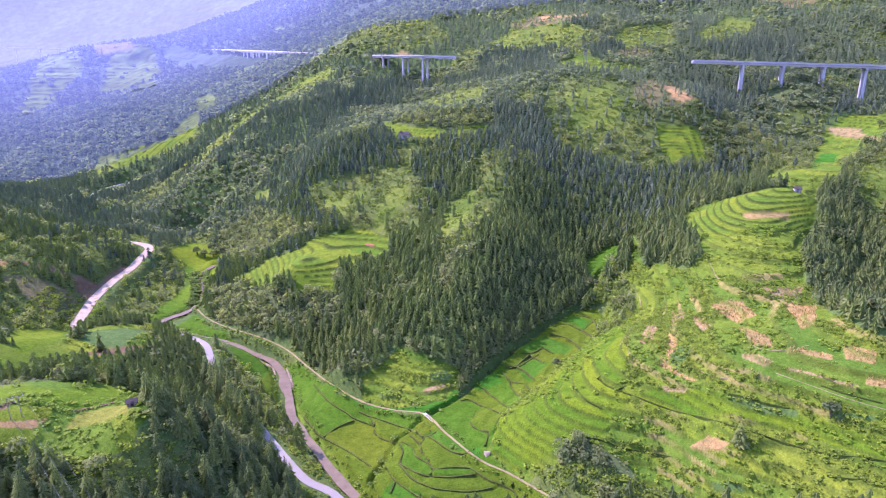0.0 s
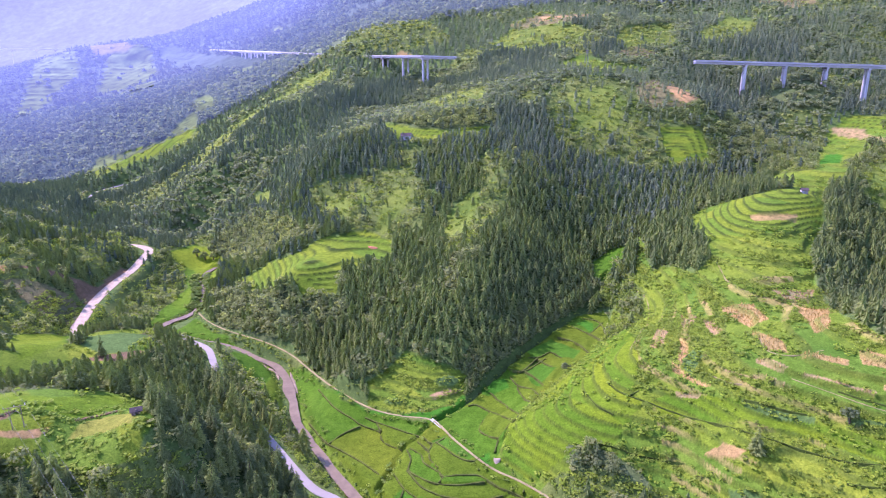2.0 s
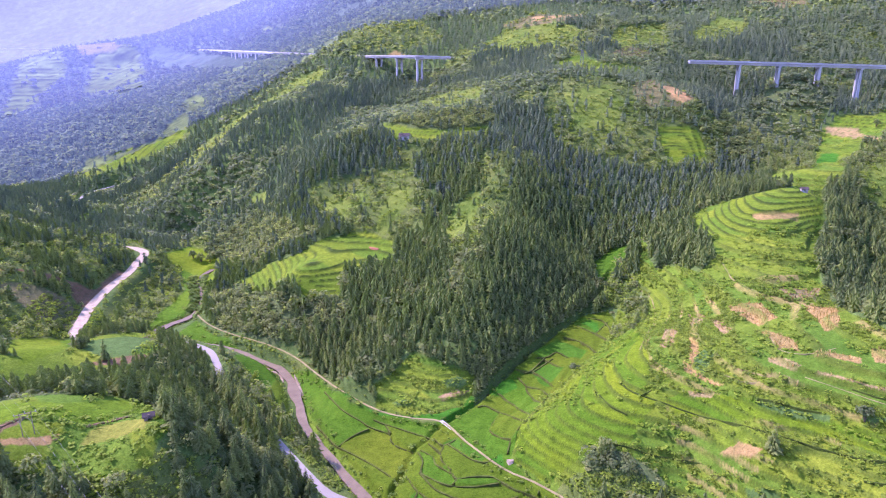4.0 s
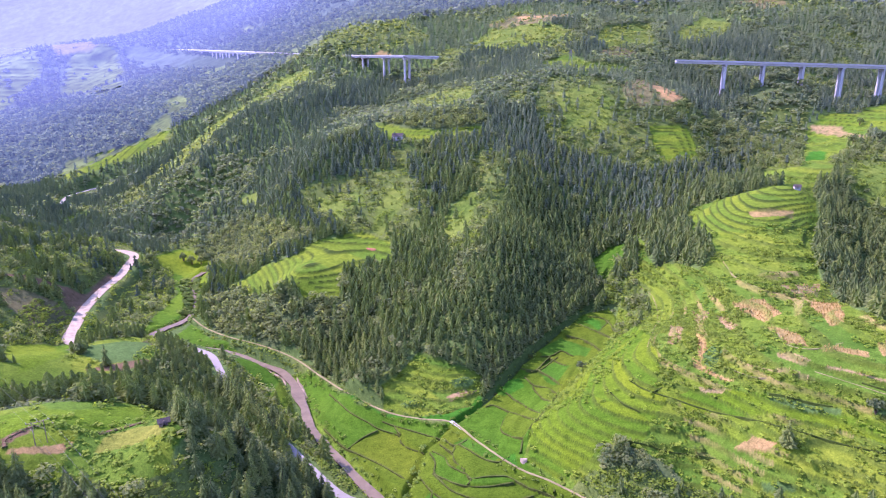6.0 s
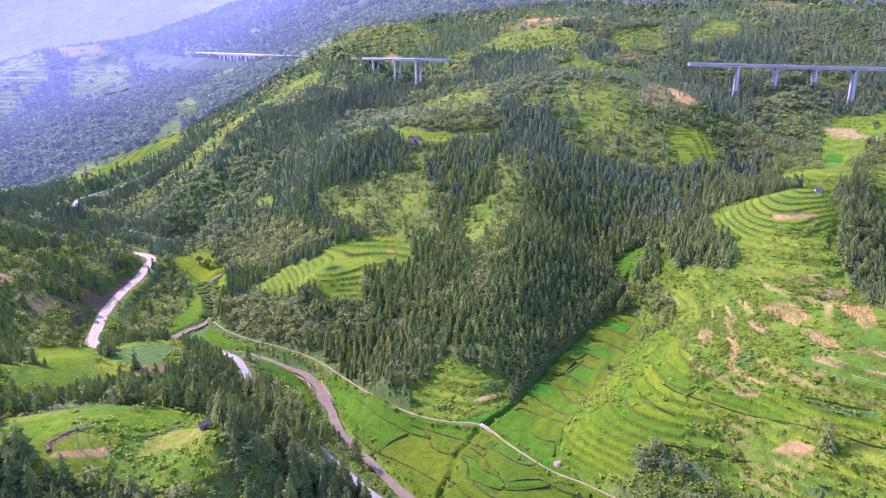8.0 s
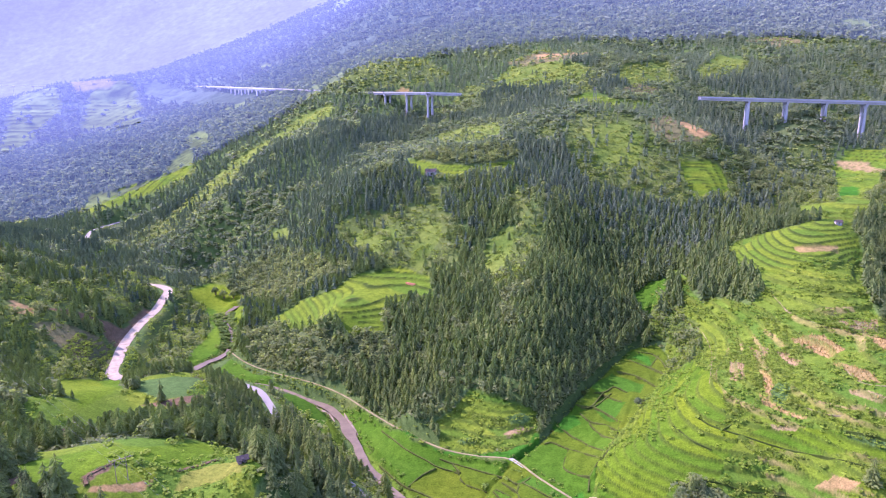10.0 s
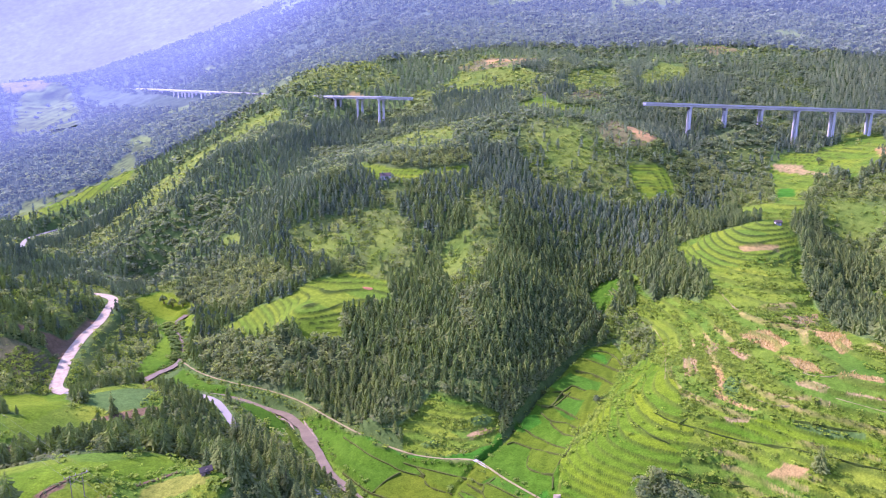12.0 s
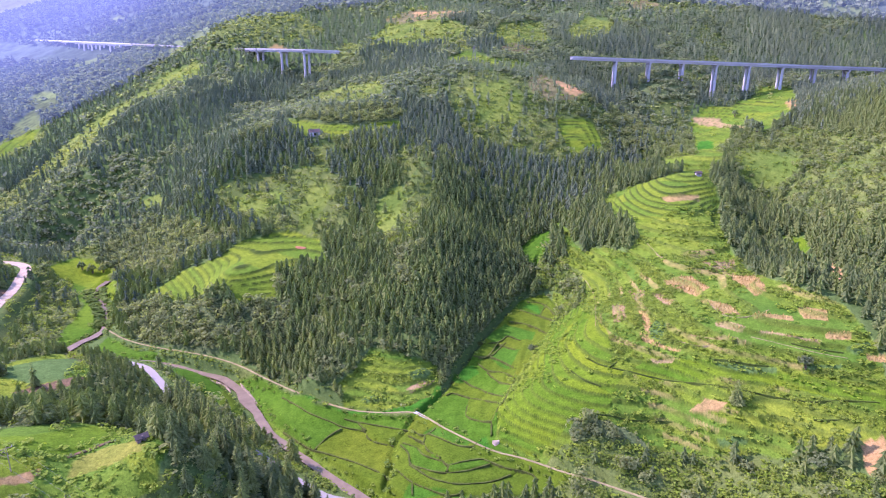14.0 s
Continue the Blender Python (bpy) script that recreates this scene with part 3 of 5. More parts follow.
    ("kale_f", "kale", 0, [(-147, 252), (-135, 263), (-128, 245), (-138, 239)]),
    ("bank_f", "scrub", 0, [(-138, 268), (-156, 318), (-126, 252), (-129, 245)]),
    ("plateau_slope", "crops", 0, [(-155, 180), (-135, 176), (-120, 179), (-108, 187), (-98, 186), (-81, 156), (-84, 149), (-98, 146), (-115, 145), (-128, 144)]),
    ("knoll_weeds", "crops", 0, [(-112.5, 149.5), (-104.5, 153.1), (-97.1, 152.0), (-86.8, 157.9), (-84.0, 155.5), (-81.7, 147.8), (-91.7, 143.3), (-96.5, 143.4), (-104.2, 147.2)]),
    ("knoll_rows", "brush", 1.5, [(-89.4, 139.3), (-92.5, 142.9), (-81.7, 147.7), (-72.7, 150.8), (-68.5, 148.8), (-70.4, 143.0), (-84.0, 137.1)]),
    ("plateau_rice", "rice", 0, [(-141.9, 149.3), (-142.6, 154.7), (-144.8, 159.6), (-149.0, 161.4), (-153.6, 162.8), (-144.6, 165.7), (-135.1, 167.3), (-126.3, 169.6), (-117.0, 169.4), (-110.1, 175.6), (-106.1, 184.0), (-99.6, 186.1), (-95.2, 183.0), (-96.4, 168.3), (-100.0, 164.9), (-103.6, 162.1), (-106.5, 161.5), (-112.3, 162.1), (-117.5, 161.2), (-120.0, 158.3), (-123.5, 156.4), (-124.6, 153.5), (-128.3, 149.7)]),
    ("plateau_crop", "terrace", 0, [(-123.1, 151.2), (-120.5, 154.9), (-116.2, 157.9), (-110.8, 159.8), (-108.5, 158.4), (-108.5, 156.4), (-112.5, 154.3), (-117.8, 152.7)]),
    ("plateau_soil", "earth", 0, [(-122.6, 150.0), (-122.1, 151.6), (-114.5, 153.2), (-108.5, 156.3), (-109.6, 152.8), (-111.6, 151.7)]),
    ("plateau_fallow", "fallow", 0, [(-103.4, 153.6), (-103.7, 158.5), (-101.6, 161.8), (-95.4, 164.9), (-89.9, 161.9), (-86.0, 157.5), (-87.0, 155.2), (-92.6, 154.9), (-98.5, 155.4)]),
    ("plateau_bank", "soil", 0, [(-146.8, 151.9), (-145.5, 154.7), (-143.4, 156.1), (-143.2, 158.9), (-139.4, 155.9), (-140.9, 153.9), (-142.7, 151.7), (-145.1, 149.1)]),
    ("plateau_bank_b", "soil", 0, [(-124.1, 151.6), (-125.7, 154.0), (-124.5, 155.9), (-121.5, 157.6), (-119.8, 159.3), (-120.4, 156.2), (-122.7, 154.6), (-123.2, 152.2)]),
    ("west_field", "rice", 0, [(-199.1, 272.6), (-198.7, 283.3), (-192.3, 298.4), (-183.5, 301.4), (-157.4, 247.3), (-156.4, 234.6), (-158.8, 224.7), (-160.9, 219.4), (-163.7, 226.4), (-174.3, 228.7)]),
    ("garden_plots", "kale", 0, [(-154.7, 256.8), (-145.9, 259.7), (-133.6, 264.6), (-126.5, 251.8), (-129.9, 241.5), (-139.0, 238.1), (-149.5, 244.1)]),
    ("garden_bank", "soil", 0, [(-144.7, 231.8), (-137.9, 237.7), (-125.0, 243.6), (-123.1, 240.7), (-131.0, 233.5)]),
    ("bare_hollow", "soil", 0, [(-165.0, 197.8), (-158.8, 212.2), (-157.6, 206.5), (-162.4, 193.3)]),
    ("west_scrub", "scrub", 0, [(-230.9, 326.2), (-219.6, 333.9), (-203.5, 337.7), (-195.0, 314.5), (-205.4, 302.9), (-217.8, 313.0), (-233.7, 320.6)]),
    ("red_hollow", "earth", 0, [(-251.6, 336.3), (-241.3, 335.5), (-234.9, 329.7), (-242.8, 325.1)]),
    ("road_cut", "soil", 0, [(-237.7, 335.4), (-226.0, 340.4), (-213.4, 344.1), (-202.0, 339.7), (-201.5, 357.0), (-203.0, 389.3), (-205.4, 399.9), (-210.6, 398.6), (-209.0, 369.2), (-215.5, 354.6), (-228.0, 344.7)]),
    ("upstream_rice", "rice", 0, [(-200.5, 453.2), (-190.8, 472.1), (-176.5, 464.3), (-154.9, 441.9), (-164.8, 445.8), (-153.6, 417.1), (-148.4, 398.4), (-147.9, 382.5), (-145.0, 367.5), (-149.2, 359.5), (-155.6, 352.4), (-159.7, 326.3), (-163.3, 332.0), (-166.6, 357.4), (-165.7, 377.9), (-164.2, 399.4), (-174.3, 429.5), (-189.0, 437.0), (-195.8, 441.3)]),
    ("far_strips", "terrace", 2.2, [(-305.9, 528.0), (-308.2, 558.3), (-315.2, 602.0), (-300.7, 573.6), (-298.0, 540.0), (-299.8, 518.9)]),
    ("slope_meadow", "meadow", 0, [(93, 498), (128, 504), (132, 474), (116, 446), (87, 460)]),
    ("slope_terraces", "terrace", 1.9, [(148, 446), (174, 446), (174, 417), (143, 412)]),
    ("red_brush", "scrub", 0, [(145, 503), (188, 554), (188, 482), (173, 463), (141, 468)]),
    ("red_slope", "earth", 0, [(168, 504), (183, 517), (182, 474), (172, 467), (165, 475)]),
    ("hamlet_fields", "crops", 2.6, [(97, 593), (129, 615), (142, 586), (175, 577), (166, 546), (113, 541)]),
    ("mound", "scrub", 0, [(160, 618), (182, 640), (199, 625), (188, 605), (158, 598)]),
    ("bare_top", "scrub", 0, [(78, 813), (125, 840), (177, 762), (151, 722), (102, 754)]),
    ("bare_brow", "earth", 0, [(120, 822), (168, 764), (150, 745), (112, 790)]),
    ("bare_top_b", "scrub", 0, [(369, 803), (410, 803), (429, 769), (391, 762)]),
    ("far_meadow", "meadow", 4.5, [(55, 742), (79, 797), (143, 712), (151, 675), (117, 655), (82, 681)]),
    ("far_meadow_b", "meadow", 0, [(249, 673), (322, 768), (339, 724), (299, 669), (257, 657)]),
    ("far_meadow_c", "meadow", 3.6, [(159, 652), (187, 696), (251, 732), (221, 642), (191, 637), (168, 634)]),
    ("cut_slope", "earth", 0, [(-57, 793), (-49, 802), (-36, 786), (-46, 780)]),
    ("gully_field", "rice", 0, [(203.0, 276.6), (207.3, 264.9), (187.6, 239.0), (181.6, 241.8), (198.6, 264.8)]),
    ("gully_scar", "earth", 0, [(186.0, 235.5), (195.3, 236.3), (192.3, 226.6), (180.4, 209.1), (139.3, 178.8), (181.2, 228.5)]),
    ("gully_meadow", "meadow", 0, [(240.4, 358.7), (251.6, 346.8), (256.7, 337.3), (243.0, 334.5), (232.4, 328.8), (236.8, 341.3)]),
    ("upper_tan", "stubble", 1.8, [(294.8, 494.0), (310.2, 482.0), (287.6, 415.1), (278.3, 407.9), (298.5, 471.0), (292.8, 487.4)]),
    ("upper_lush", "lush", 0, [(243.1, 413.5), (249.8, 403.5), (238.0, 385.6), (230.1, 392.9)]),
    ("east_scar", "earth", 0, [(374.2, 478.0), (372.0, 464.8), (335.3, 404.1), (326.5, 412.1), (343.8, 441.9)]),
    ("upper_terraces", "terrace", 2.0, [(357.7, 520.0), (372.1, 500.2), (348.9, 451.4), (311.0, 425.3), (317.0, 462.7), (326.8, 487.5)]),
    ("lush_paddy", "lush", 0, [(30.5, 248.8), (44.8, 260.2), (56.1, 247.9), (50.6, 241.4), (44.9, 245.4), (42.4, 250.6), (36.2, 245.9)]),
    ("lush_paddy", "lush", 0, [(30.0, 238.2), (37.9, 242.2), (42.3, 235.9), (34.7, 225.6), (31.7, 229.9)]),
    ("lush_paddy", "lush", 0, [(13.8, 233.0), (22.3, 235.6), (23.2, 229.8), (15.5, 226.3), (12.0, 228.1)]),
    ("lush_paddy", "lush", 0, [(-6.3, 199.3), (-3.1, 201.6), (8.8, 186.7), (6.2, 185.6), (1.1, 190.0)]),
    ("lush_paddy", "lush", 0, [(-20.0, 170.0), (-16.5, 176.5), (-12.0, 171.8), (-5.4, 166.5)]),
    ("lush_paddy", "lush", 0, [(8.8, 186.1), (12.7, 186.8), (12.9, 181.5), (10.4, 183.3)]),
    ("lush_paddy", "lush", 0, [(57.8, 271.8), (62.8, 275.9), (65.5, 271.5), (63.3, 261.6)]),
    ("lush_paddy", "lush", 0, [(-49.3, 244.1), (-33.1, 224.1), (-19.9, 217.8), (-9.1, 215.8), (1.2, 220.2), (5.2, 227.1), (6.8, 225.0), (4.0, 218.8), (-5.8, 212.1), (-19.2, 216.0), (-31.4, 222.0), (-44.5, 232.7)]),
]
COVERS = ("forest", "crops", "meadow", "paddy", "terrace", "scrub", "earth", "brush", "broadwood", "rice", "maize", "stubble", "lush", "kale", "fallow", "soil")


def cover_at(x, y):
    """The number of the area that holds each place, -1 for the woods."""
    stray = 0.9 * np.clip(y / 110, 1.0, 3.4)
    wx, wy = x + stray * fractal(x, y, 14, 2), y + stray * fractal(x + 90, y, 14, 2)
    k = np.full(len(x), -1)
    for n, (_, _, _, outline) in enumerate(AREAS):
        px, py = zip(*outline)
        box = np.nonzero((wx > min(px)) & (wx < max(px)) & (wy > min(py)) & (wy < max(py)))[0]
        k[box[inside(wx[box], wy[box], outline)]] = n
    return k


def stepped(h, x, y, step):
    """Terraces: level treads and short banks along the contours. Gives the height, the bank's share and the terrace's number."""
    q = (h + step * (0.6 * fractal(x, y, 48, 2) + 0.22 * fractal(x + 40, y, 13, 2))) / step
    n = np.floor(q)
    f = q - n
    bank = np.clip((f - 0.69) / 0.31, 0, 1)
    return (n + 0.35 * np.minimum(f / 0.69, 1) + 0.65 * bank * bank * (3 - 2 * bank)) * step, bank, n


def paddy_plots(x0=-80.0, y0=150.0, cell=0.5, nx=330, ny=284):
    """Numbers the plots that bunds, creek and footpath part from one another, and finds each plot's level."""
    x, y = (a.ravel() for a in np.meshgrid(x0 + cell * np.arange(nx), y0 + cell * np.arange(ny)))
    wall = np.zeros(len(x), bool)
    for b in BUNDS:
        (ax, ay), (bx, by), (cx, cy), (dx, dy) = b[0], b[1], b[-2], b[-1]
        u, v = 2.6 / math.hypot(ax - bx, ay - by), 2.6 / math.hypot(dx - cx, dy - cy)
        b = [(ax + u * (ax - bx), ay + u * (ay - by))] + b + [(dx + v * (dx - cx), dy + v * (dy - cy))]
        wall |= to_line(x, y, [(px, py, 0) for px, py in b])[0] < 0.62
    for line in (CREEK, FOOTPATH, RIVER):
        wall |= to_line(x, y, line)[0] < 0.75
    wall |= ~np.isin(np.array([0] + [COVERS.index(a[1]) for a in AREAS])[cover_at(x, y) + 1], [3, 12])
    free = ~wall.reshape(ny, nx)
    n = np.where(free, np.arange(nx * ny).reshape(ny, nx) + 1, 0)
    for turn in range(1200):
        before = n.copy()
        for axis_ in (0, 1):
            for way in (1, -1):
                n = np.where(free, np.maximum(n, np.roll(n, way, axis_)), 0)
        if (n == before).all():
            break
    for turn in range(3):
        for axis_ in (0, 1):
            for way in (1, -1):
                n = np.where(n > 0, n, np.roll(n, way, axis_))
    h = relief(x, y)
    names, at_name = np.unique(n.ravel(), return_inverse=True)
    mean = np.bincount(at_name.ravel(), h) / np.bincount(at_name.ravel())
    return at_name.reshape(ny, nx), mean


PLOT, PLOT_LEVEL = paddy_plots()


def plot_at(x, y):
    """The number of the paddy plot at each place, 0 outside them."""
    i, j = np.round((x + 80.0) / 0.5).astype(int), np.round((y - 150.0) / 0.5).astype(int)
    ok = (i >= 0) & (i < PLOT.shape[1]) & (j >= 0) & (j < PLOT.shape[0])
    return np.where(ok, PLOT[np.clip(j, 0, PLOT.shape[0] - 1), np.clip(i, 0, PLOT.shape[1] - 1)], 0)


def ground(x, y, full=False):
    """The height of the ground; with full also the area, the bank's share and the terrace's number."""
    h = relief(x, y)
    area = cover_at(x, y)
    rough = np.where(area < 0, 1.0, np.isin(np.array([0] + [COVERS.index(a[1]) for a in AREAS])[area + 1], [3, 12]) * -0.24 + 0.25)
    far = np.clip(y / 400, 0.6, 4.0)
    h = h + rough * far * 1.2 * fractal(x, y, 34, 3)
    bank, number = np.zeros(len(x)), np.zeros(len(x))
    plot = plot_at(x, y)
    wet = (plot > 0) & np.isin(np.array([0] + [COVERS.index(a[1]) for a in AREAS])[area + 1], [3, 12])
    h = np.where(wet, h + np.clip(PLOT_LEVEL[plot] - h, -0.55, 0.55), h)
    for n, (_, cover, step, _) in enumerate(AREAS):
        if step:
            s = area == n
            if s.any():
                h[s], bank[s], number[s] = stepped(h[s], x[s], y[s], step)
    for line, half, drop in CUTS:
        pts = np.array(line)
        box = np.nonzero((x > pts[:, 0].min() - 25) & (x < pts[:, 0].max() + 25) & (y > pts[:, 1].min() - 25) & (y < pts[:, 1].max() + 25))[0]
        d, z = to_line(x[box], y[box], line)
        w = np.clip((half * 2.6 - d) / (half * 1.6), 0, 1)
        w = w * w * (3 - 2 * w)
        h[box] = h[box] * (1 - w) + (z - drop) * w
    return (h, area, bank, number) if full else h


def axis(*runs):
    """Places along one axis, from runs of (start, end, first step, last step)."""
    out = []
    for a, b, s, e in runs:
        p = a
        while p < b - 1e-6:
            out.append(p)
            p += s + (e - s) * (p - a) / (b - a)
    return np.array(out + [runs[-1][1]])


def new_mesh(name, verts, faces, mat, smooth_shade=False, attributes=()):
    """A mesh from arrays; faces all of one size."""
    verts, faces = np.asarray(verts, np.float32), np.asarray(faces, np.int32)
    me = bpy.data.meshes.new(name)
    me.vertices.add(len(verts))
    me.vertices.foreach_set("co", verts.ravel())
    n, k = faces.shape
    me.loops.add(n * k)
    me.loops.foreach_set("vertex_index", faces.ravel())
    me.polygons.add(n)
    me.polygons.foreach_set("loop_start", np.arange(0, n * k, k, dtype=np.int32))
    me.polygons.foreach_set("loop_total", np.full(n, k, np.int32))
    me.polygons.foreach_set("use_smooth", np.full(n, smooth_shade, bool))
    for key, kind, data in attributes:
        me.attributes.new(key, kind, "POINT")
        me.attributes[key].data.foreach_set("color" if kind == "FLOAT_COLOR" else "value", np.asarray(data, np.float32).ravel())
    me.materials.append(mat)
    me.update(calc_edges=True)
    return me


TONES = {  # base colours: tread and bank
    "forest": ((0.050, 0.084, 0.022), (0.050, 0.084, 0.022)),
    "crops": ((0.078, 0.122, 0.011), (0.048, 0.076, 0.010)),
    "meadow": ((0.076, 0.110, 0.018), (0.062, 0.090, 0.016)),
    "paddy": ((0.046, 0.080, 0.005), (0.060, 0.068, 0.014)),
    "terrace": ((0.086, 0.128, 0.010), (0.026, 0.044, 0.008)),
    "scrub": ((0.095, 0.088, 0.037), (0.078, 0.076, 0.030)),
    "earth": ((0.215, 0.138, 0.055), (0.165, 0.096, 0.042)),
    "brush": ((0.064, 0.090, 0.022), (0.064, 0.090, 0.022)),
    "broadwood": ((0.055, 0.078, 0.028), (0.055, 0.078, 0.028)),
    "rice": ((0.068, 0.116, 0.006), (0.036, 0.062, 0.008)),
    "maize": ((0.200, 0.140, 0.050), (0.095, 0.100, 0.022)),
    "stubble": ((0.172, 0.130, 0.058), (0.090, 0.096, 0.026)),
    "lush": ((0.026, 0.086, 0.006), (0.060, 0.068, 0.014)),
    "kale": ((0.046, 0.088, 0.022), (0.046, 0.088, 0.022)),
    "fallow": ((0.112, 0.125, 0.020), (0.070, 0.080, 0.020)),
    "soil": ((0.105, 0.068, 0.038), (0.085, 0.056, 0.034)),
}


def glade(x, y):
    """Open, bushy patches among the far woods."""
    return (fractal(x + 700, y, 75, 3) > np.where(y > 540, 0.36, 0.2)) & ((y > 400) | (x < -160)) & (fractal(x, y + 55, 26, 2) > -0.25)


def sheet(gx, gy, lower):
    """A grid of ground with its colours; lower sinks its first rows under the next sheet's edge."""
    x, y = (a.ravel() for a in np.meshgrid(gx, gy))
    h, area, bank, number = ground(x, y, True)
    h = h - lower * (y < gy[1] + 0.1)
    nx, ny = len(gx), len(gy)
    colour = np.empty((len(x), 4))
    colour[:, 3] = 1
    kind = np.array([0] + [COVERS.index(a[1]) for a in AREAS])[area + 1]
    kind[(area < 0) & glade(x, y)] = 7
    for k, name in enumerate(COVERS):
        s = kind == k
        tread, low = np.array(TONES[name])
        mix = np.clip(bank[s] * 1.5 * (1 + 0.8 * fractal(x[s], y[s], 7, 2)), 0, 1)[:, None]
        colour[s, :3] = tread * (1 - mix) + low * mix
    # every terrace and every plot on it has its own green
    plot = np.floor((x * 0.8 + y * 0.6 + 9 * fractal(x, y, 40, 2)) / 21.0)
    pick = np.modf(np.abs(np.sin(number * 12.9898 + plot * 78.233 + area * 3.7) * 43758.5453))[0]
    field = np.isin(kind, [1, 4, 9]) & (bank < 0.3)
    lush, yellow = np.array((0.62, 0.82, 0.95)), np.array((1.14, 1.03, 0.95))
    colour[field, :3] *= (lush + (yellow - lush) * pick[field][:, None])
    patch = fractal(x, y, 16, 3)[:, None]
    dry = np.isin(kind, [1, 2, 5, 6, 7, 10, 11])
    colour[dry, :3] *= 1 + 0.5 * patch[dry] * np.array((1.0, 0.6, 0.7))
    # every paddy has its own green
    wet, tone = np.isin(kind, [3, 12]), np.modf(np.abs(np.sin(plot_at(x, y) * 91.7) * 43758.5453))[0][:, None]
    shade = np.where(tone < 0.35, (0.72, 1.04, 1.0), np.where(tone < 0.7, (1.0, 1.0, 1.0), (1.18, 1.04, 1.05)))
    colour[wet, :3] *= shade[wet]
    # dry stalks and stones on some of the hill's banks
    zone = (kind == 1) & (x > 62) & (x < 134) & (y > 150) & (y < 240) & (np.modf(np.abs(np.sin(number * 31.7 + plot * 11.1) * 9758.5453))[0] > 0.55)
    mix = (np.clip(bank * 2.2, 0, 1) * np.clip(0.7 + 1.2 * fractal(x, y, 9, 2), 0, 1))[:, None]
    colour[:, :3] = np.where(zone[:, None], colour[:, :3] * (1 - mix) + np.array((0.165, 0.142, 0.045)) * mix, colour[:, :3])
    rice = np.isin(kind, [3, 9, 12])
    colour[rice, :3] *= 1 + 0.22 * fractal(x, y, 30, 2)[rice][:, None] * np.array((1.6, 0.8, 0.5))
    i = (np.arange(ny - 1)[:, None] * nx + np.arange(nx - 1)).ravel()
    return np.c_[x, y, h], np.c_[i, i + 1, i + nx + 1, i + nx], colour


def build_ground():
    near = sheet(axis((-3600, -520, 200, 12), (-520, -232, 6, 2.2), (-232, -135, 1.3, 0.85), (-135, 16, 0.85, 0.8), (16, 145, 0.46, 0.46), (145, 420, 0.6, 5), (420, 3600, 12, 200)),
                 axis((-1200, 90, 120, 5), (90, 136, 3, 0.6), (136, 236, 0.5, 0.55), (236, 290, 0.7, 0.8), (290, 462, 0.9, 1.6)), 0.0)
    far = sheet(axis((-3600, -520, 140, 8), (-520, -135, 5, 2.2), (-135, 300, 2.0, 2.0), (300, 620, 2.4, 6), (620, 3600, 10, 140)),
                axis((458, 760, 1.8, 4), (760, 1500, 5, 18), (1500, 3800, 24, 160)), 0.6)
    v, f, c = np.vstack([near[0], far[0]]), np.vstack([near[1], far[1] + len(near[0])]), np.vstack([near[2], far[2]])
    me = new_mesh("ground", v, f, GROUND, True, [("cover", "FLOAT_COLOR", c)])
    return tagged(new("ground", me), "hilly ground with green terraces, paddies and bare earth", "ground", kind="structure")


build_ground()


def strip(name, line, half, mat, lift, label, category, kind="structure", thick=0.3, ragged=0.0):
    """A ribbon along a line, with side faces; ragged lets its width vary."""
    p = np.array(line)
    d = np.gradient(p[:, :2], axis=0)
    d /= np.linalg.norm(d, axis=1)[:, None] + 1e-9
    side = np.c_[-d[:, 1], d[:, 0]] * half
    n = len(p)
    swell = {s: (1 + ragged * fractal(p[:, 0] + 50 * s, p[:, 1], 11, 3))[:, None] for s in (1, -1)}
    rows = [np.c_[p[:, :2] + s * side * swell[s], p[:, 2] + z] for s, z in ((1, lift - thick), (1, lift), (-1, lift), (-1, lift - thick))]
    v = np.vstack(rows)
    f = [(r * n + k, r * n + k + 1, (r + 1) * n + k + 1, (r + 1) * n + k) for r in range(3) for k in range(n - 1)]
    return tagged(new(name, new_mesh(name, v, f, mat)), label, category, kind=kind)


UPPER_ROAD = [q for q in ROAD if q[1] > 301 and q[0] < -180]
strip("road", [q for q in ROAD if not (q[1] > 304 and q[0] < -180)], 1.5, ROADTOP, 0.12, "pale concrete village road through the valley", "road")
strip("road_upper", UPPER_ROAD, 2.9, GRAVEL, 0.2, "pale brownish hillside road climbing up the valley", "road", thick=0.8)
strip("road_far", FAR_ROAD, 2.2, ROADTOP, 0.3, "distant pale concrete road", "road")
strip("river", RIVER, 1.75, WATER, -0.5, "shallow muddy brown river", "water", ragged=0.75)
strip("footpath", FOOTPATH, 0.42, DIRT, 0.12, "narrow pale dirt footpath between paddies", "path")

# ---------------------------------------------------------------- field edges


BANKS = [[(51.5, 194.2), (53.5, 188.5), (56.4, 185.1), (62.3, 179.8), (68.8, 173.4), (74.6, 167.0), (79.8, 159.2), (83.5, 156.2), (88.8, 152.7), (94.8, 148.0), (100.2, 143.4), (105.8, 139.4), (113.4, 133.9)],
           [(56.4, 185.1), (59.7, 186.7)],
           [(43.5, 193.7), (45.6, 184.7), (50.1, 179.6)],
           [(43.9, 171.5), (50.0, 168.9), (54.2, 166.8), (59.6, 165.2), (63.1, 162.9), (66.3, 160.5)],
           [(96.9, 139.0), (101.6, 135.5), (106.1, 132.4)],
           [(83.9, 168.3), (89.0, 164.2), (96.7, 158.6)],
           [(105.4, 160.4), (109.7, 156.0), (116.3, 151.0)],
           [(117.3, 229.1), (123.8, 230.9), (130.7, 231.0)]]
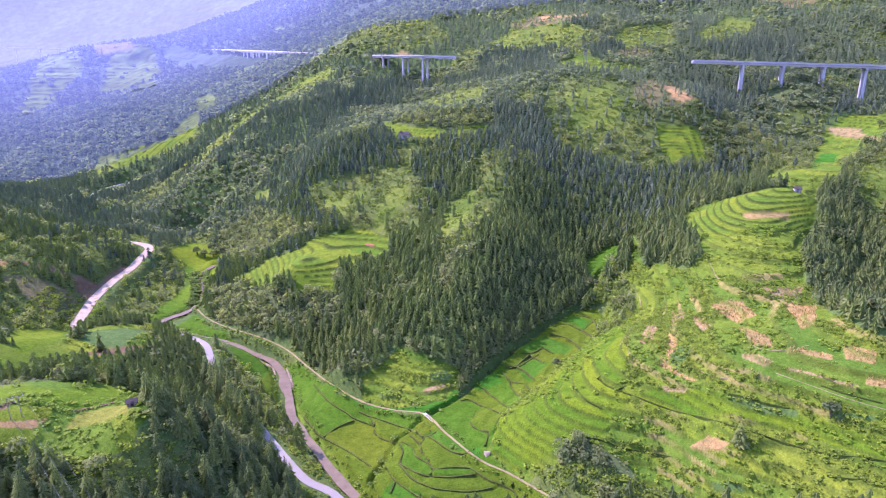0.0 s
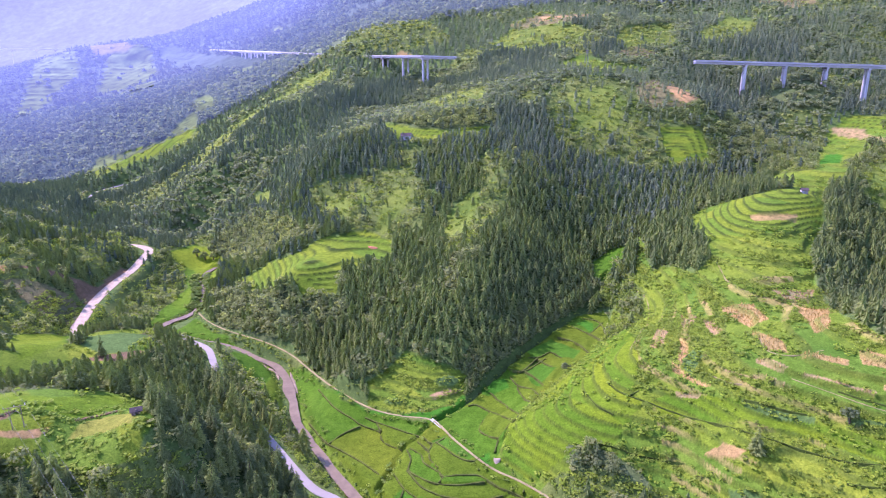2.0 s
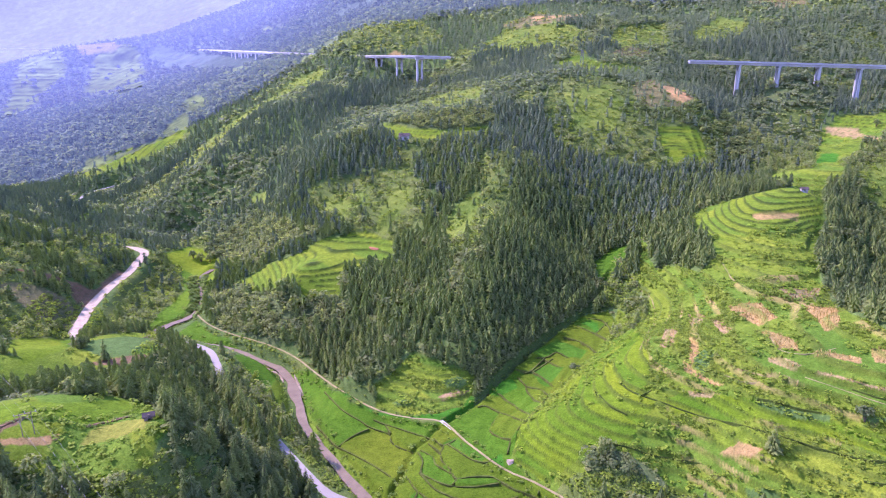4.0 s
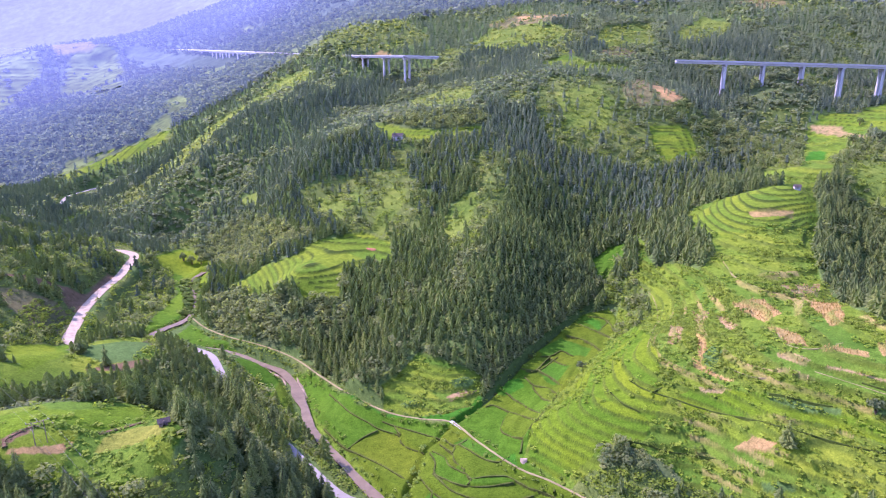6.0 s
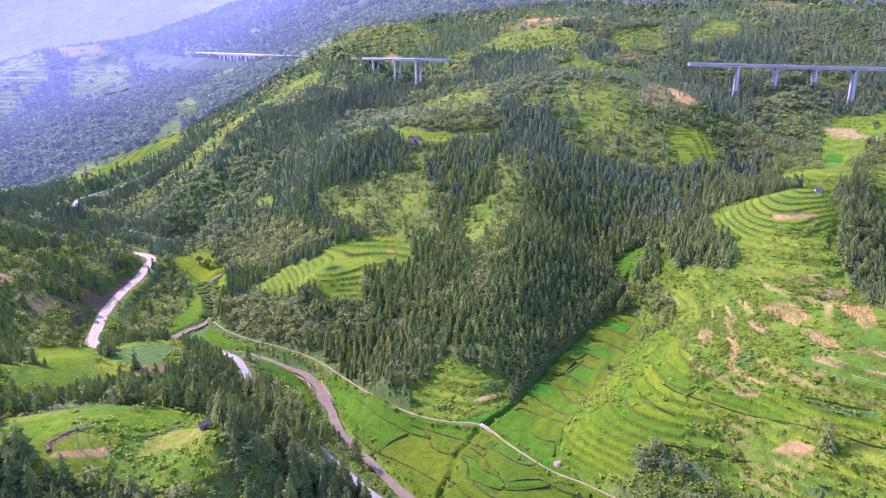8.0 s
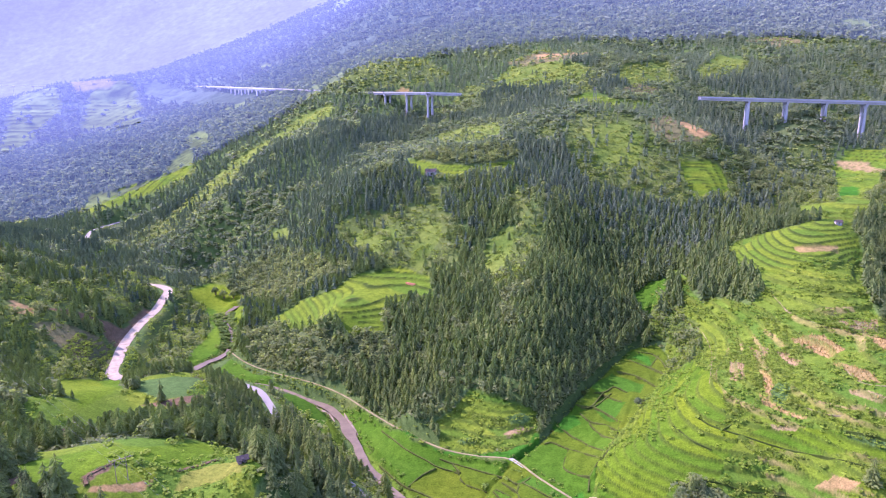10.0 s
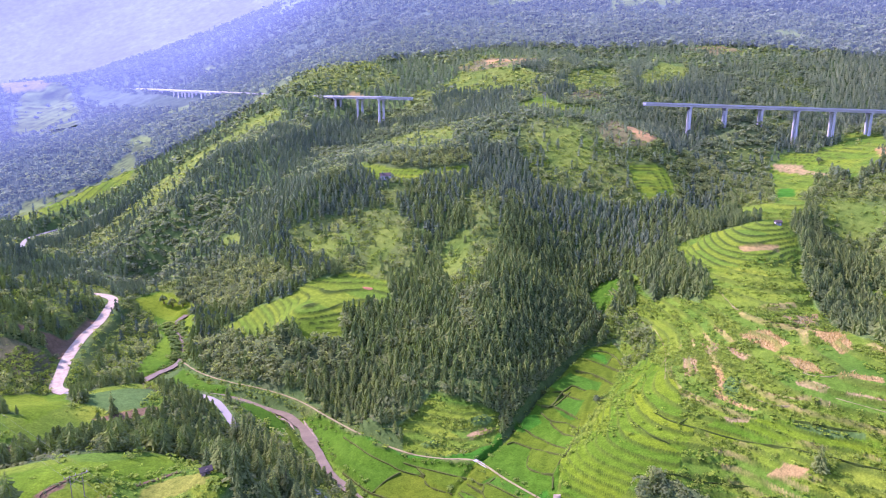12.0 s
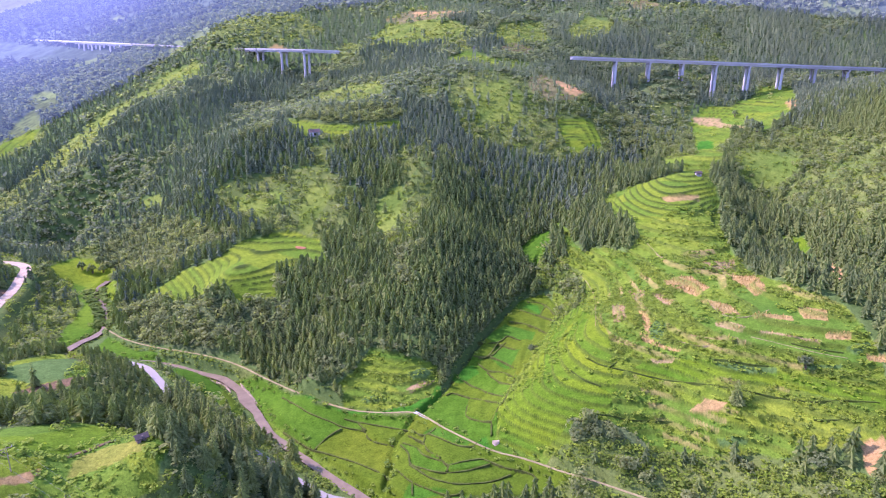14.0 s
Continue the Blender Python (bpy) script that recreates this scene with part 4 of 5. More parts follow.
HILL_PATHS = [[(89.6, 328.5), (87.3, 290.1), (88.3, 270.3), (82.1, 248.0), (72.5, 228.1), (63.5, 210.8)],
        [(78.6, 184.5), (84.2, 175.3), (90.6, 169.8)],
        [(97.0, 168.6), (103.2, 161.2), (110.0, 153.8), (115.9, 148.7)],
        [(99.2, 193.1), (97.1, 181.8), (103.5, 176.5), (111.4, 177.4)],
        [(115.3, 265.8), (111.2, 244.8), (111.0, 232.5), (114.3, 226.9)]]


PLATEAU_BANKS = [[(-123.6, 151.8), (-125.0, 154.2), (-123.0, 156.6), (-119.6, 159.4)], [(-105.0, 160.8), (-103.0, 162.4), (-100.0, 165.0), (-96.2, 168.4)]]


def ridge(line, half, tall, mat, name, parent):
    """A low earth bank with sloping sides along a line on the ground."""
    p = np.array(smooth([(x, y, 0) for x, y in line], 0.9))
    wob = 0.14 * fractal(p[:, 0], p[:, 1], 3.0, 2)
    d = np.gradient(p[:, :2], axis=0)
    d /= np.linalg.norm(d, axis=1)[:, None] + 1e-9
    n = np.c_[-d[:, 1], d[:, 0]]
    c = p[:, :2] + n * wob[:, None]
    z = ground(c[:, 0], c[:, 1])
    z = np.convolve(np.pad(z, 4, mode="edge"), np.ones(9) / 9, "valid")
    k = len(c)
    grow_w = half * (1 + 0.5 * fractal(p[:, 0] + 9, p[:, 1], 2.2, 2))[:, None]
    rows = [np.c_[c + s * grow_w * n, z + h] for s, h in ((-1.2, -0.7), (-0.8, tall), (0.8, tall), (1.2, -0.7))]
    f = [(r * k + i, r * k + i + 1, (r + 1) * k + i + 1, (r + 1) * k + i) for r in range(3) for i in range(k - 1)]
    ob = new(name, new_mesh(name, np.vstack(rows), f, mat))
    ob.parent = parent
    return ob


bunds = tagged(new("paddy_bunds"), "narrow dry-grass bunds between the rice paddies", "bund", kind="structure")
for line in BUNDS:
    ridge(line, 0.27, 0.4, BUNDSOIL, "bund", bunds)
banks = tagged(new("terrace_banks"), "dark weedy banks along the terraces", "bank", kind="structure")
for line in BANKS:
    ridge(line, 0.2, 0.4, BANKSOIL, "bank", banks)

for line in PLATEAU_BANKS:
    ridge(line, 0.5, 0.3, BANKEARTH, "bank", banks)
hill_paths = tagged(new("hill_paths"), "narrow tan dirt paths across the terraces", "path", kind="structure")
for line in HILL_PATHS:
    ridge(line, 0.2, 0.05, DIRT, "path", hill_paths)

# ---------------------------------------------------------------- plants
rng = np.random.RandomState(11)


def fir_shape(tiers, points, seed, slim=0.19):
    """A conifer's crown of height 1: drooping star-shaped whorls, each smaller than the one below."""
    r = np.random.RandomState(seed)
    v, f = [], []
    for k in range(tiers):
        t = k / tiers
        z0 = 0.08 + 0.84 * t
        rad = slim * (1 - t) ** 0.54 * r.uniform(0.82, 1.18) * (0.85 if k == 0 else 1) + 0.012
        drop = min(0.2, 0.66 / tiers) * r.uniform(0.9, 1.25)
        top = len(v)
        v.append((r.uniform(-.012, .012), r.uniform(-.012, .012), min(1.0, z0 + drop * 1.3)))
        turn = r.rand() * 6.28
        for j in range(2 * points):
            a = turn + math.pi * j / points + r.uniform(-.14, .14)
            q = rad * (r.uniform(0.75, 1.25) if j % 2 == 0 else r.uniform(0.3, 0.5))
            v.append((q * math.cos(a), q * math.sin(a), z0 + (r.uniform(-.025, .012) if j % 2 == 0 else 0.03) - 0.01))
        f += [(top, top + 1 + j, top + 1 + (j + 1) % (2 * points)) for j in range(2 * points)]
    return np.array(v), np.array(f)


def fir_boughs(tiers, seed, slim=0.2):
    """A near conifer's crown: whorls of single drooping boughs, each a ridged spray, uneven in length."""
    r = np.random.RandomState(seed)
    v, f = [], []
    for k in range(tiers):
        t = k / tiers
        z0 = 0.08 + 0.89 * t
        n = max(5, int(13 * (1 - t)) + 4)
        lean = r.uniform(0.8, 1.15)
        for j in range(n):
            a = 6.283 * (j + r.uniform(-.35, .35)) / n + 2.4 * k
            q = (slim * (1 - t) ** 0.72 + 0.012) * r.uniform(0.55, 1.2) * lean
            c, s = math.cos(a), math.sin(a)
            w = q * r.uniform(.16, .27)
            dip = q * r.uniform(.1, .6)
            i = len(v)
            z = z0 + r.uniform(-.015, .015)
            v += [(c * q * .1, s * q * .1, z + 0.03), (c * q * .6 - s * w, s * q * .6 + c * w, z - dip * .55), (c * q, s * q, z - dip * .8), (c * q * .6 + s * w, s * q * .6 - c * w, z - dip * .55), (c * q * .6, s * q * .6, z - dip * .2 + q * .1)]
            f += [(i, i + 1, i + 4), (i + 1, i + 2, i + 4), (i + 2, i + 3, i + 4), (i + 3, i, i + 4)]
    return np.array(v), np.array(f)


def broad_shape(clumps, seed, wide=0.42, leaf=0.17, lobes=6, up=0.45):
    """A broad-leaved crown of height 1: many small tilted leaf sprays over uneven lobes, with gaps."""
    r = np.random.RandomState(seed)
    where = [(r.uniform(-.5, .5) * wide, r.uniform(-.5, .5) * wide, r.uniform(.35, .72), r.uniform(.2, .34)) for _ in range(lobes)]
    v, f = [], []
    for k in range(clumps):
        lx, ly, lz, lr = where[k % lobes]
        d = r.normal(size=3)
        d /= np.linalg.norm(d)
        d[2] = abs(d[2]) * 1.1 - 0.3
        c = np.array((lx + d[0] * lr * wide / .42, ly + d[1] * lr * wide / .42, lz + d[2] * lr))
        n = d * 0.7 + r.normal(size=3) * 0.35 + np.array((0, 0, up))
        n /= np.linalg.norm(n)
        a = np.cross(n, r.normal(size=3))
        a /= np.linalg.norm(a)
        b = np.cross(n, a)
        s = leaf * r.uniform(.6, 1.3)
        i = len(v)
        v += [tuple(c + a * s), tuple(c + b * s * .8 + n * s * .25), tuple(c - a * s * .9), tuple(c - b * s * .9 - n * s * .1)]
        f += [(i, i + 1, i + 2), (i, i + 2, i + 3)]
    return np.array(v), np.array(f)


def stalk_shape(seed):
    """A tuft of dry stalks of height 1."""
    r = np.random.RandomState(seed)
    v, f = [], []
    for k in range(4):
        a, lean = r.rand() * 6.28, r.uniform(.1, .45)
        c, s = math.cos(a), math.sin(a)
        i = len(v)
        v += [(-s * .12, c * .12, 0), (s * .12, -c * .12, 0), (c * lean, s * lean, r.uniform(.7, 1))]
        f.append((i, i + 1, i + 2))
    return np.array(v), np.array(f)


def scattered(spacing, x0, x1, y0, y1, seed):
    """Places on a shaken lattice."""
    r = np.random.RandomState(seed)
    gx, gy = np.meshgrid(np.arange(x0, x1, spacing), np.arange(y0, y1, spacing))
    n = gx.size
    return gx.ravel() + r.uniform(-.48, .48, n) * spacing, gy.ravel() + r.uniform(-.48, .48, n) * spacing


def planted(name, shapes, x, y, z, tall, wide, mat, label, category, seed, kind="stuff"):
    """One mesh of many plants, each turned, scaled and tinted by itself."""
    r = np.random.RandomState(seed)
    which, turn = r.randint(len(shapes), size=len(x)), r.rand(len(x)) * 6.28
    tint = np.clip(0.5 + 0.75 * fractal(x + 11, y, 80, 3) + r.uniform(-.4, .4, len(x)), 0, 1)
    vs, fs, ts, base = [], [], [], 0
    for k, (v, f) in enumerate(shapes):
        s = np.nonzero(which == k)[0]
        if not len(s):
            continue
        c, n = np.cos(turn[s])[:, None], np.sin(turn[s])[:, None]
        w, h = wide[s][:, None], tall[s][:, None]
        p = np.stack([(v[:, 0] * c - v[:, 1] * n) * w + x[s][:, None], (v[:, 0] * n + v[:, 1] * c) * w + y[s][:, None], v[:, 2] * h + z[s][:, None]], -1)
        vs.append(p.reshape(-1, 3))
        fs.append((f[None] + (base + np.arange(len(s)) * len(v))[:, None, None]).reshape(-1, 3))
        ts.append(np.repeat(tint[s], len(v)))
        base += len(s) * len(v)
    me = new_mesh(name, np.vstack(vs), np.vstack(fs), mat, False, [("tint", "FLOAT", np.concatenate(ts))])
    return tagged(new(name, me), label, category, kind=kind)


FIRS = [fir_shape(4, 5, 20 + k, 0.2 + 0.015 * (k % 3)) for k in range(8)]
FIRS_CLOSE = [fir_shape(8, 6, 220 + k, 0.2 + 0.015 * (k % 3)) for k in range(8)]
FIRS_SLOPE = [fir_shape(4, 4, 120 + k, 0.2) for k in range(6)]
FIRS_FAR = [fir_shape(3, 4, 30 + k, 0.21) for k in range(5)]
FIRS_NEAR = [fir_boughs(16, 35 + k, 0.2 + 0.015 * (k % 3)) for k in range(5)]
BROADS = [broad_shape(60, 40 + k, leaf=0.086) for k in range(7)]
BROADS_NEAR = [broad_shape(150, 150 + k, 0.42, 0.062, 9) for k in range(5)]
BROADS_SLOPE = [broad_shape(22, 140 + k, leaf=0.15) for k in range(6)]
BROADS_FAR = [broad_shape(14, 50 + k, leaf=0.2) for k in range(5)]
BUSHES = [broad_shape(24, 60 + k, 0.55, 0.15, 6, 0.5) for k in range(6)]
TUFTS = [broad_shape(7, 70 + k, 0.6, 0.3, 3, 0.9) for k in range(5)]
STALKS = [stalk_shape(80 + k) for k in range(4)]
CLEAR = ((ROAD, 3.6), (FAR_ROAD, 4), (RIVER, 4.2), (FOOTPATH, 2.2), (CREEK, 1.8))


def kinds(x, y):
    k = np.array([0] + [COVERS.index(a[1]) for a in AREAS])[cover_at(x, y) + 1]
    k[(k == 0) & glade(x, y)] = 7
    for line, half in CLEAR:
        d, _ = to_line(x, y, line)
        k[d < half] = 99
    # roads, river and path lie open towards the near side too
    r = np.hypot(x, y)
    for line, half, deep in (([q for q in ROAD if 166 < q[1] < 194], 2.2, (3, 6, 9, 12)), (UPPER_ROAD, 5.0, (0, 5, 10, 15, 20)), (FAR_ROAD, 5, (0, 9, 18, 27)), ([q for q in RIVER if 285 < q[1] < 326], 6.0, (4, 9, 15, 21)), ([q for q in RIVER if 326 < q[1] < 354], 5.5, (4, 9, 14)), ([q for q in FOOTPATH if q[1] > 214], 2.2, (3, 6))):
        for d in deep:
            near, _ = to_line(x * (1 + d / r), y * (1 + d / r), line)
            k[(near < half) & np.isin(k, [0, 7, 8])] = 98 if line[0] in RIVER else 5
    return k


def grow():
    firs, broads, bushes = {"close": [], "mid": [], "slope": [], "far": []}, {"near": [], "mid": [], "slope": [], "far": []}, {"mid": [], "far": []}
    near = []
    bands = ((3.5, 95, 215), (2.9, 215, 480), (3.8, 480, 720), (6.0, 720, 1120))
    for n, (gap, y0, y1) in enumerate(bands):
        x, y = scattered(gap, -0.74 * y1 - 45, 1.0 * y1 + 25, y0, y1, 100 + n)
        s = (x > -0.74 * y - 45) & (x < 1.0 * y + 25) & (np.hypot(x, y) < 905)
        x, y = x[s], y[s]
        kind = kinds(x, y)
        u = rng.rand(len(x))
        mixn = fractal(x, y, 60, 3) + 0.6 * fractal(x + 300, y, 18, 2) - 0.15 * (y > 480)
        thin = fractal(x - 200, y, 45, 2) + rng.uniform(-.5, .5, len(x))
        wood, brush, bw = kind == 0, kind == 7, kind == 8
        fir = (wood & (mixn > np.where(y < 480, -0.5, -0.3)) & (thin > -0.66)) | (brush & (u < 0.10)) | (bw & (u < 0.12)) | ((kind == 2) & (u < 0.03)) | (np.isin(kind, [5, 6]) & (u < 0.14) & (y > 400))
        broad = ((wood & (thin > -0.8)) | (brush & (u < np.where(x > 150, 0.42, 0.24))) | (bw & (u < 0.85)) | ((kind == 2) & (u < 0.06))) & ~fir
        low = (wood & ~fir & ~broad) | (brush & ~fir & ~broad & (u < 0.97)) | (np.isin(kind, [1, 2, 5]) & ((u < np.where(((y > 320) | (x < -180)) & (kind != 1), 0.5, 0.06)) | ((u < 0.6) & (fractal(x + 60, y, 22, 3) > 0.24))) & ~fir & ~broad)
        side = ("mid", "mid", "slope", "far")[n]
        if n == 0:
            close = fir & (x < -30) & (x > -150) & (y < 182) & (y > 118)
            near.append((x[close], y[close]))
            fir = fir & ~close
        closer = fir & (x < -30) & (y < 285)
        firs["close"].append((x[closer], y[closer]))
        fir = fir & ~closer
        upland = fir & (side == "mid") & (y + 60 * fractal(x, y, 60, 2) + rng.uniform(-50, 50, len(x)) > 410)
        firs["slope"].append((x[upland], y[upland]))
        fir = fir & ~upland
        firs[side].append((x[fir], y[fir]))
        broads["near" if n == 0 else side].append((x[broad], y[broad]))
        bushes["mid" if n < 2 else "far"].append((x[low], y[low]))
    join = lambda parts: (np.concatenate([p[0] for p in parts]), np.concatenate([p[1] for p in parts]))
    for side, shapes, swell in (("close", FIRS_CLOSE, 1.0), ("mid", FIRS, 1.0), ("slope", FIRS_SLOPE, 1.05), ("far", FIRS_FAR, 1.35)):
        x, y = join(firs[side])
        size = rng.uniform(4.8, 9.2, len(x)) * (1 + 0.3 * fractal(x, y, 50, 2))
        size = size * np.where((x < -30) & (y < 205), 1.3, np.where((x < -85) & (y < 305), 0.8, 1.0))
        planted("fir_forest", shapes, x, y, ground(x, y) - 0.3, size * (1 + (swell - 1) * .5), size * rng.uniform(1.05, 1.5, len(x)) * swell, {"close": FIR_NEAR, "mid": FIR}.get(side, FIR_HAZED),
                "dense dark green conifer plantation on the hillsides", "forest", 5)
    for side, shapes, swell in (("near", BROADS_NEAR, 0.95), ("mid", BROADS, 1.0), ("slope", BROADS_SLOPE, 1.0), ("far", BROADS_FAR, 1.4)):
        x, y = join(broads[side])
        size = rng.uniform(3.6, 7.5, len(x)) * swell
        planted("mixed_wood", shapes, x, y, ground(x, y) - 0.8, size, size * rng.uniform(.9, 1.35, len(x)), BROAD if side in ("near", "mid") else BROAD_HAZED, "dense broad-leaved trees between the conifers", "forest", 6)
    for side, shapes in (("mid", BUSHES), ("far", TUFTS)):
        x, y = join(bushes[side])
        size = rng.uniform(0.9, 2.8, len(x)) * np.clip(y / 450, 1, 2.2)
        planted("bushes", shapes, x, y, ground(x, y) - 0.35, size, size * rng.uniform(1, 1.7, len(x)), BUSH if side == "mid" else SCRUB, "light green bushes scattered over the slopes", "bushes", 7)
    # thick brush near by
    x, y = scattered(1.9, -215, 190, 100, 330, 305)
    kind = kinds(x, y)
    s = ((kind == 7) & (fractal(x, y, 12, 2) + rng.uniform(-.5, .5, len(x)) > -0.25)) | (kind == 5)
    x, y = x[s], y[s]
    size = rng.uniform(0.8, 2.4, len(x))
    planted("thicket", BUSHES, x, y, ground(x, y) - 0.3, size, size * rng.uniform(1, 1.5, len(x)), BUSH, "thick bright green brush on slopes and banks", "bushes", 12)
    # weeds and crops on the terraces
    x, y = scattered(1.45, -130, 190, 108, 300, 300)
    kind = kinds(x, y)
    clump = fractal(x, y, 9, 3) + rng.uniform(-.35, .35, len(x))
    s = (np.isin(kind, [5, 7, 11]) & (clump > 0.08)) | ((kind == 1) & (clump > 0.2)) | ((kind == 9) & (clump > 0.3)) | ((kind == 4) & (clump > 0.42)) | ((kind == 2) & (clump > .45)) | (kind == 13)
    x, y = x[s], y[s]
    size = rng.uniform(0.45, 1.35, len(x))
    planted("terrace_weeds", TUFTS, x, y, ground(x, y) - 0.15, size, size * rng.uniform(1.2, 2.2, len(x)), CROP, "bright green weeds and crops on the terraces", "weeds", 8)
    # brush along some of the terraces
    x, y = scattered(1.25, -45, 150, 108, 340, 306)
    kind = kinds(x, y)
    x, y = x[kind == 1], y[kind == 1]
    z, area, bank, number = ground(x, y, True)
    strip_of = np.floor((x * 0.8 + y * 0.6 + 9 * fractal(x, y, 40, 2)) / 26.0)
    pick = np.modf(np.abs(np.sin(number * 7.77 + strip_of * 45.1) * 43758.5453))[0]
    s = ((pick < 0.27) & (rng.rand(len(x)) < 0.8)) | ((bank > 0.2) & (rng.rand(len(x)) < 0.18))
    x, y, z, tall = x[s], y[s], z[s], np.where(pick[s] < 0.27, 1.0, 0.55)
    size = rng.uniform(0.5, 1.5, len(x)) * tall
    planted("terrace_brush", BUSHES, x, y, z - 0.25, size, size * rng.uniform(1.1, 1.8, len(x)), BUSH, "bands of rough green brush along the terraces", "bushes", 17)
    # weeds on bunds, river banks and verges
    px, py = [], []
    for line, lo, hi, step in ((RIVER, 2.6, 5.5, 0.8), (CREEK, 0.9, 1.9, 1.6), (FOOTPATH, 0.9, 2.8, 1.1), ([q for q in RIVER if q[1] > 326], 2.2, 4.5, 0.3), (ROAD, 2.6, 4.5, 1.0)):
        p = np.array(line)
        p = p[p[:, 1] < 420]
        for rep in range(int(3.0 / step * 2)):
            off = rng.uniform(lo, hi, len(p)) * rng.choice([-1, 1], len(p))
            d = np.gradient(p[:, :2], axis=0)
            d /= np.linalg.norm(d, axis=1)[:, None] + 1e-9
            px.append(p[:, 0] - d[:, 1] * off + rng.uniform(-1.5, 1.5, len(p)) * d[:, 0])
            py.append(p[:, 1] + d[:, 0] * off + rng.uniform(-1.5, 1.5, len(p)) * d[:, 1])
    x, y = np.concatenate(px), np.concatenate(py)
    keep = np.ones(len(x), bool)
    for line, half in ((ROAD, 2.2), (RIVER, 2.5), (FOOTPATH, 0.85)):
        keep &= (to_line(x, y, line)[0] > half) | (y > 328)
    keep &= (to_line(x, y, UPPER_ROAD)[0] > 5.0) & (to_line(x * 1.015, y * 1.015, UPPER_ROAD)[0] > 4.5)
    keep &= rng.rand(len(x)) < 0.8
    x, y = x[keep], y[keep]
    size = rng.uniform(0.35, 1.25, len(x)) * np.where((y > 357) & (x < -130), 2.6, 1.0)
    planted("verge_weeds", TUFTS, x, y, ground(x, y) - 0.15, size, size * rng.uniform(1.2, 2.0, len(x)), BUSH, "rough grass and weeds along banks, paths and roads", "weeds", 9)
    # undergrowth in the near woods
    x, y = scattered(2.0, -170, 75, 110, 330, 307)
    s = np.isin(kinds(x, y), [0, 8]) & (rng.rand(len(x)) < 0.75)
    x, y = x[s], y[s]
    size = rng.uniform(0.7, 2.0, len(x))
    planted("undergrowth", TUFTS, x, y, ground(x, y) - 0.3, size, size * rng.uniform(1.2, 1.9, len(x)), BROAD, "low green undergrowth below the trees", "bushes", 24)
    # bushes on the wooded bank above the creek
    p = np.array([q for q in CREEK if q[1] > 226])
    d = np.gradient(p[:, :2], axis=0)
    d /= np.linalg.norm(d, axis=1)[:, None] + 1e-9
    px, py = [], []
    for rep in range(26):
        off = rng.uniform(1.2, 11.0, len(p))
        px.append(p[:, 0] + d[:, 1] * off + rng.uniform(-1.5, 1.5, len(p)))
        py.append(p[:, 1] - d[:, 0] * off + rng.uniform(-1.5, 1.5, len(p)))
    x, y = np.concatenate(px), np.concatenate(py)
    s = np.isin(kinds(x, y), [0, 7, 8])
    x, y = x[s], y[s]
    size = rng.uniform(0.9, 3.0, len(x))
    planted("creek_brush", BUSHES, x, y, ground(x, y) - 0.3, size, size * rng.uniform(1.0, 1.6, len(x)), BROAD, "dark green bushes on the steep bank above the creek", "bushes", 23)
    # overgrown banks between the fields on the near knoll
    px, py = [], []
    for line in PLATEAU_BANKS:
        p = np.array(smooth([(a, b, 0) for a, b in line], 0.4))
        for rep in range(1):
            px.append(p[:, 0] + rng.uniform(-.7, .7, len(p)))
            py.append(p[:, 1] + rng.uniform(-.7, .7, len(p)))
    x, y = np.concatenate(px), np.concatenate(py)
    size = rng.uniform(0.3, 0.9, len(x))
    planted("bank_brush", TUFTS, x, y, ground(x, y) - 0.15, size, size * rng.uniform(1.0, 1.6, len(x)), BROAD, "dark green brush on the banks between fields", "bushes", 21)
    # dry maize
    x, y = scattered(0.95, 60, 170, 140, 280, 310)
    kind = kinds(x, y)
    s = ((kind == 10) & (rng.rand(len(x)) < 0.8)) | ((kind == 11) & (rng.rand(len(x)) < 0.35))
    x, y = x[s], y[s]
    size = rng.uniform(0.7, 1.5, len(x))
    planted("dry_maize", STALKS, x, y, ground(x, y) - 0.1, size, size * 0.8, STRAW, "dry tan maize stalks left standing on plots", "maize", 10)
    return join(near)


NEAR = grow()


def far_glade(x, y):
    """Open brushy slopes on the far mountainsides."""
    return (fractal(x + 300, y, 130, 4) > 0.34) & (x > -420)


def grow_distance():
    """Woods on the far mountainsides."""
    for n, (gap, r0, r1, tall, mat) in enumerate(((6.0, 895, 1060, 9.0, LEAVES_NEAR), (7.5, 1060, 1300, 9.5, LEAVES_MID), (11.5, 1285, 1900, 11.0, LEAVES_FAR))):
        x, y = scattered(gap, -0.74 * r1, 0.9 * r1, 400, r1, 400 + n)
        r = np.hypot(x, y)
        s = (r > r0) & (r < r1) & (x > -0.74 * y - 45) & (x < 0.98 * y) & (x < (2000 if n < 2 else 500))
        x, y = x[s], y[s]
        kind = np.array([0] + [COVERS.index(a[1]) for a in AREAS])[cover_at(x, y) + 1]
        field = np.isin(kind, [1, 2, 4, 5])
        s = np.where(field, rng.rand(len(x)) < 0.12, fractal(x, y, 60, 3) + 0.5 * fractal(x, y, 15, 2) > -0.55)
        # the slope below the open stretch of the viaduct is bare of tall trees
        deck, _ = to_line(x * 1.04, y * 1.04, [(-600, 1480, 0), (-300, 1120, 0)])
        s &= deck > 26
        s &= ~far_glade(x, y) | (rng.rand(len(x)) < 0.25)
        x, y = x[s], y[s]
        size = rng.uniform(0.7, 1.3, len(x)) * tall
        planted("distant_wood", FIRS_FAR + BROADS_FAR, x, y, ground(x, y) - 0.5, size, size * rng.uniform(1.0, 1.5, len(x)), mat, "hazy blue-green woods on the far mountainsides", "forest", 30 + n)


grow_distance()


def fir_tree(m, label, shape, height, seed):
    """One conifer: a tapered trunk and a crown of boughs."""
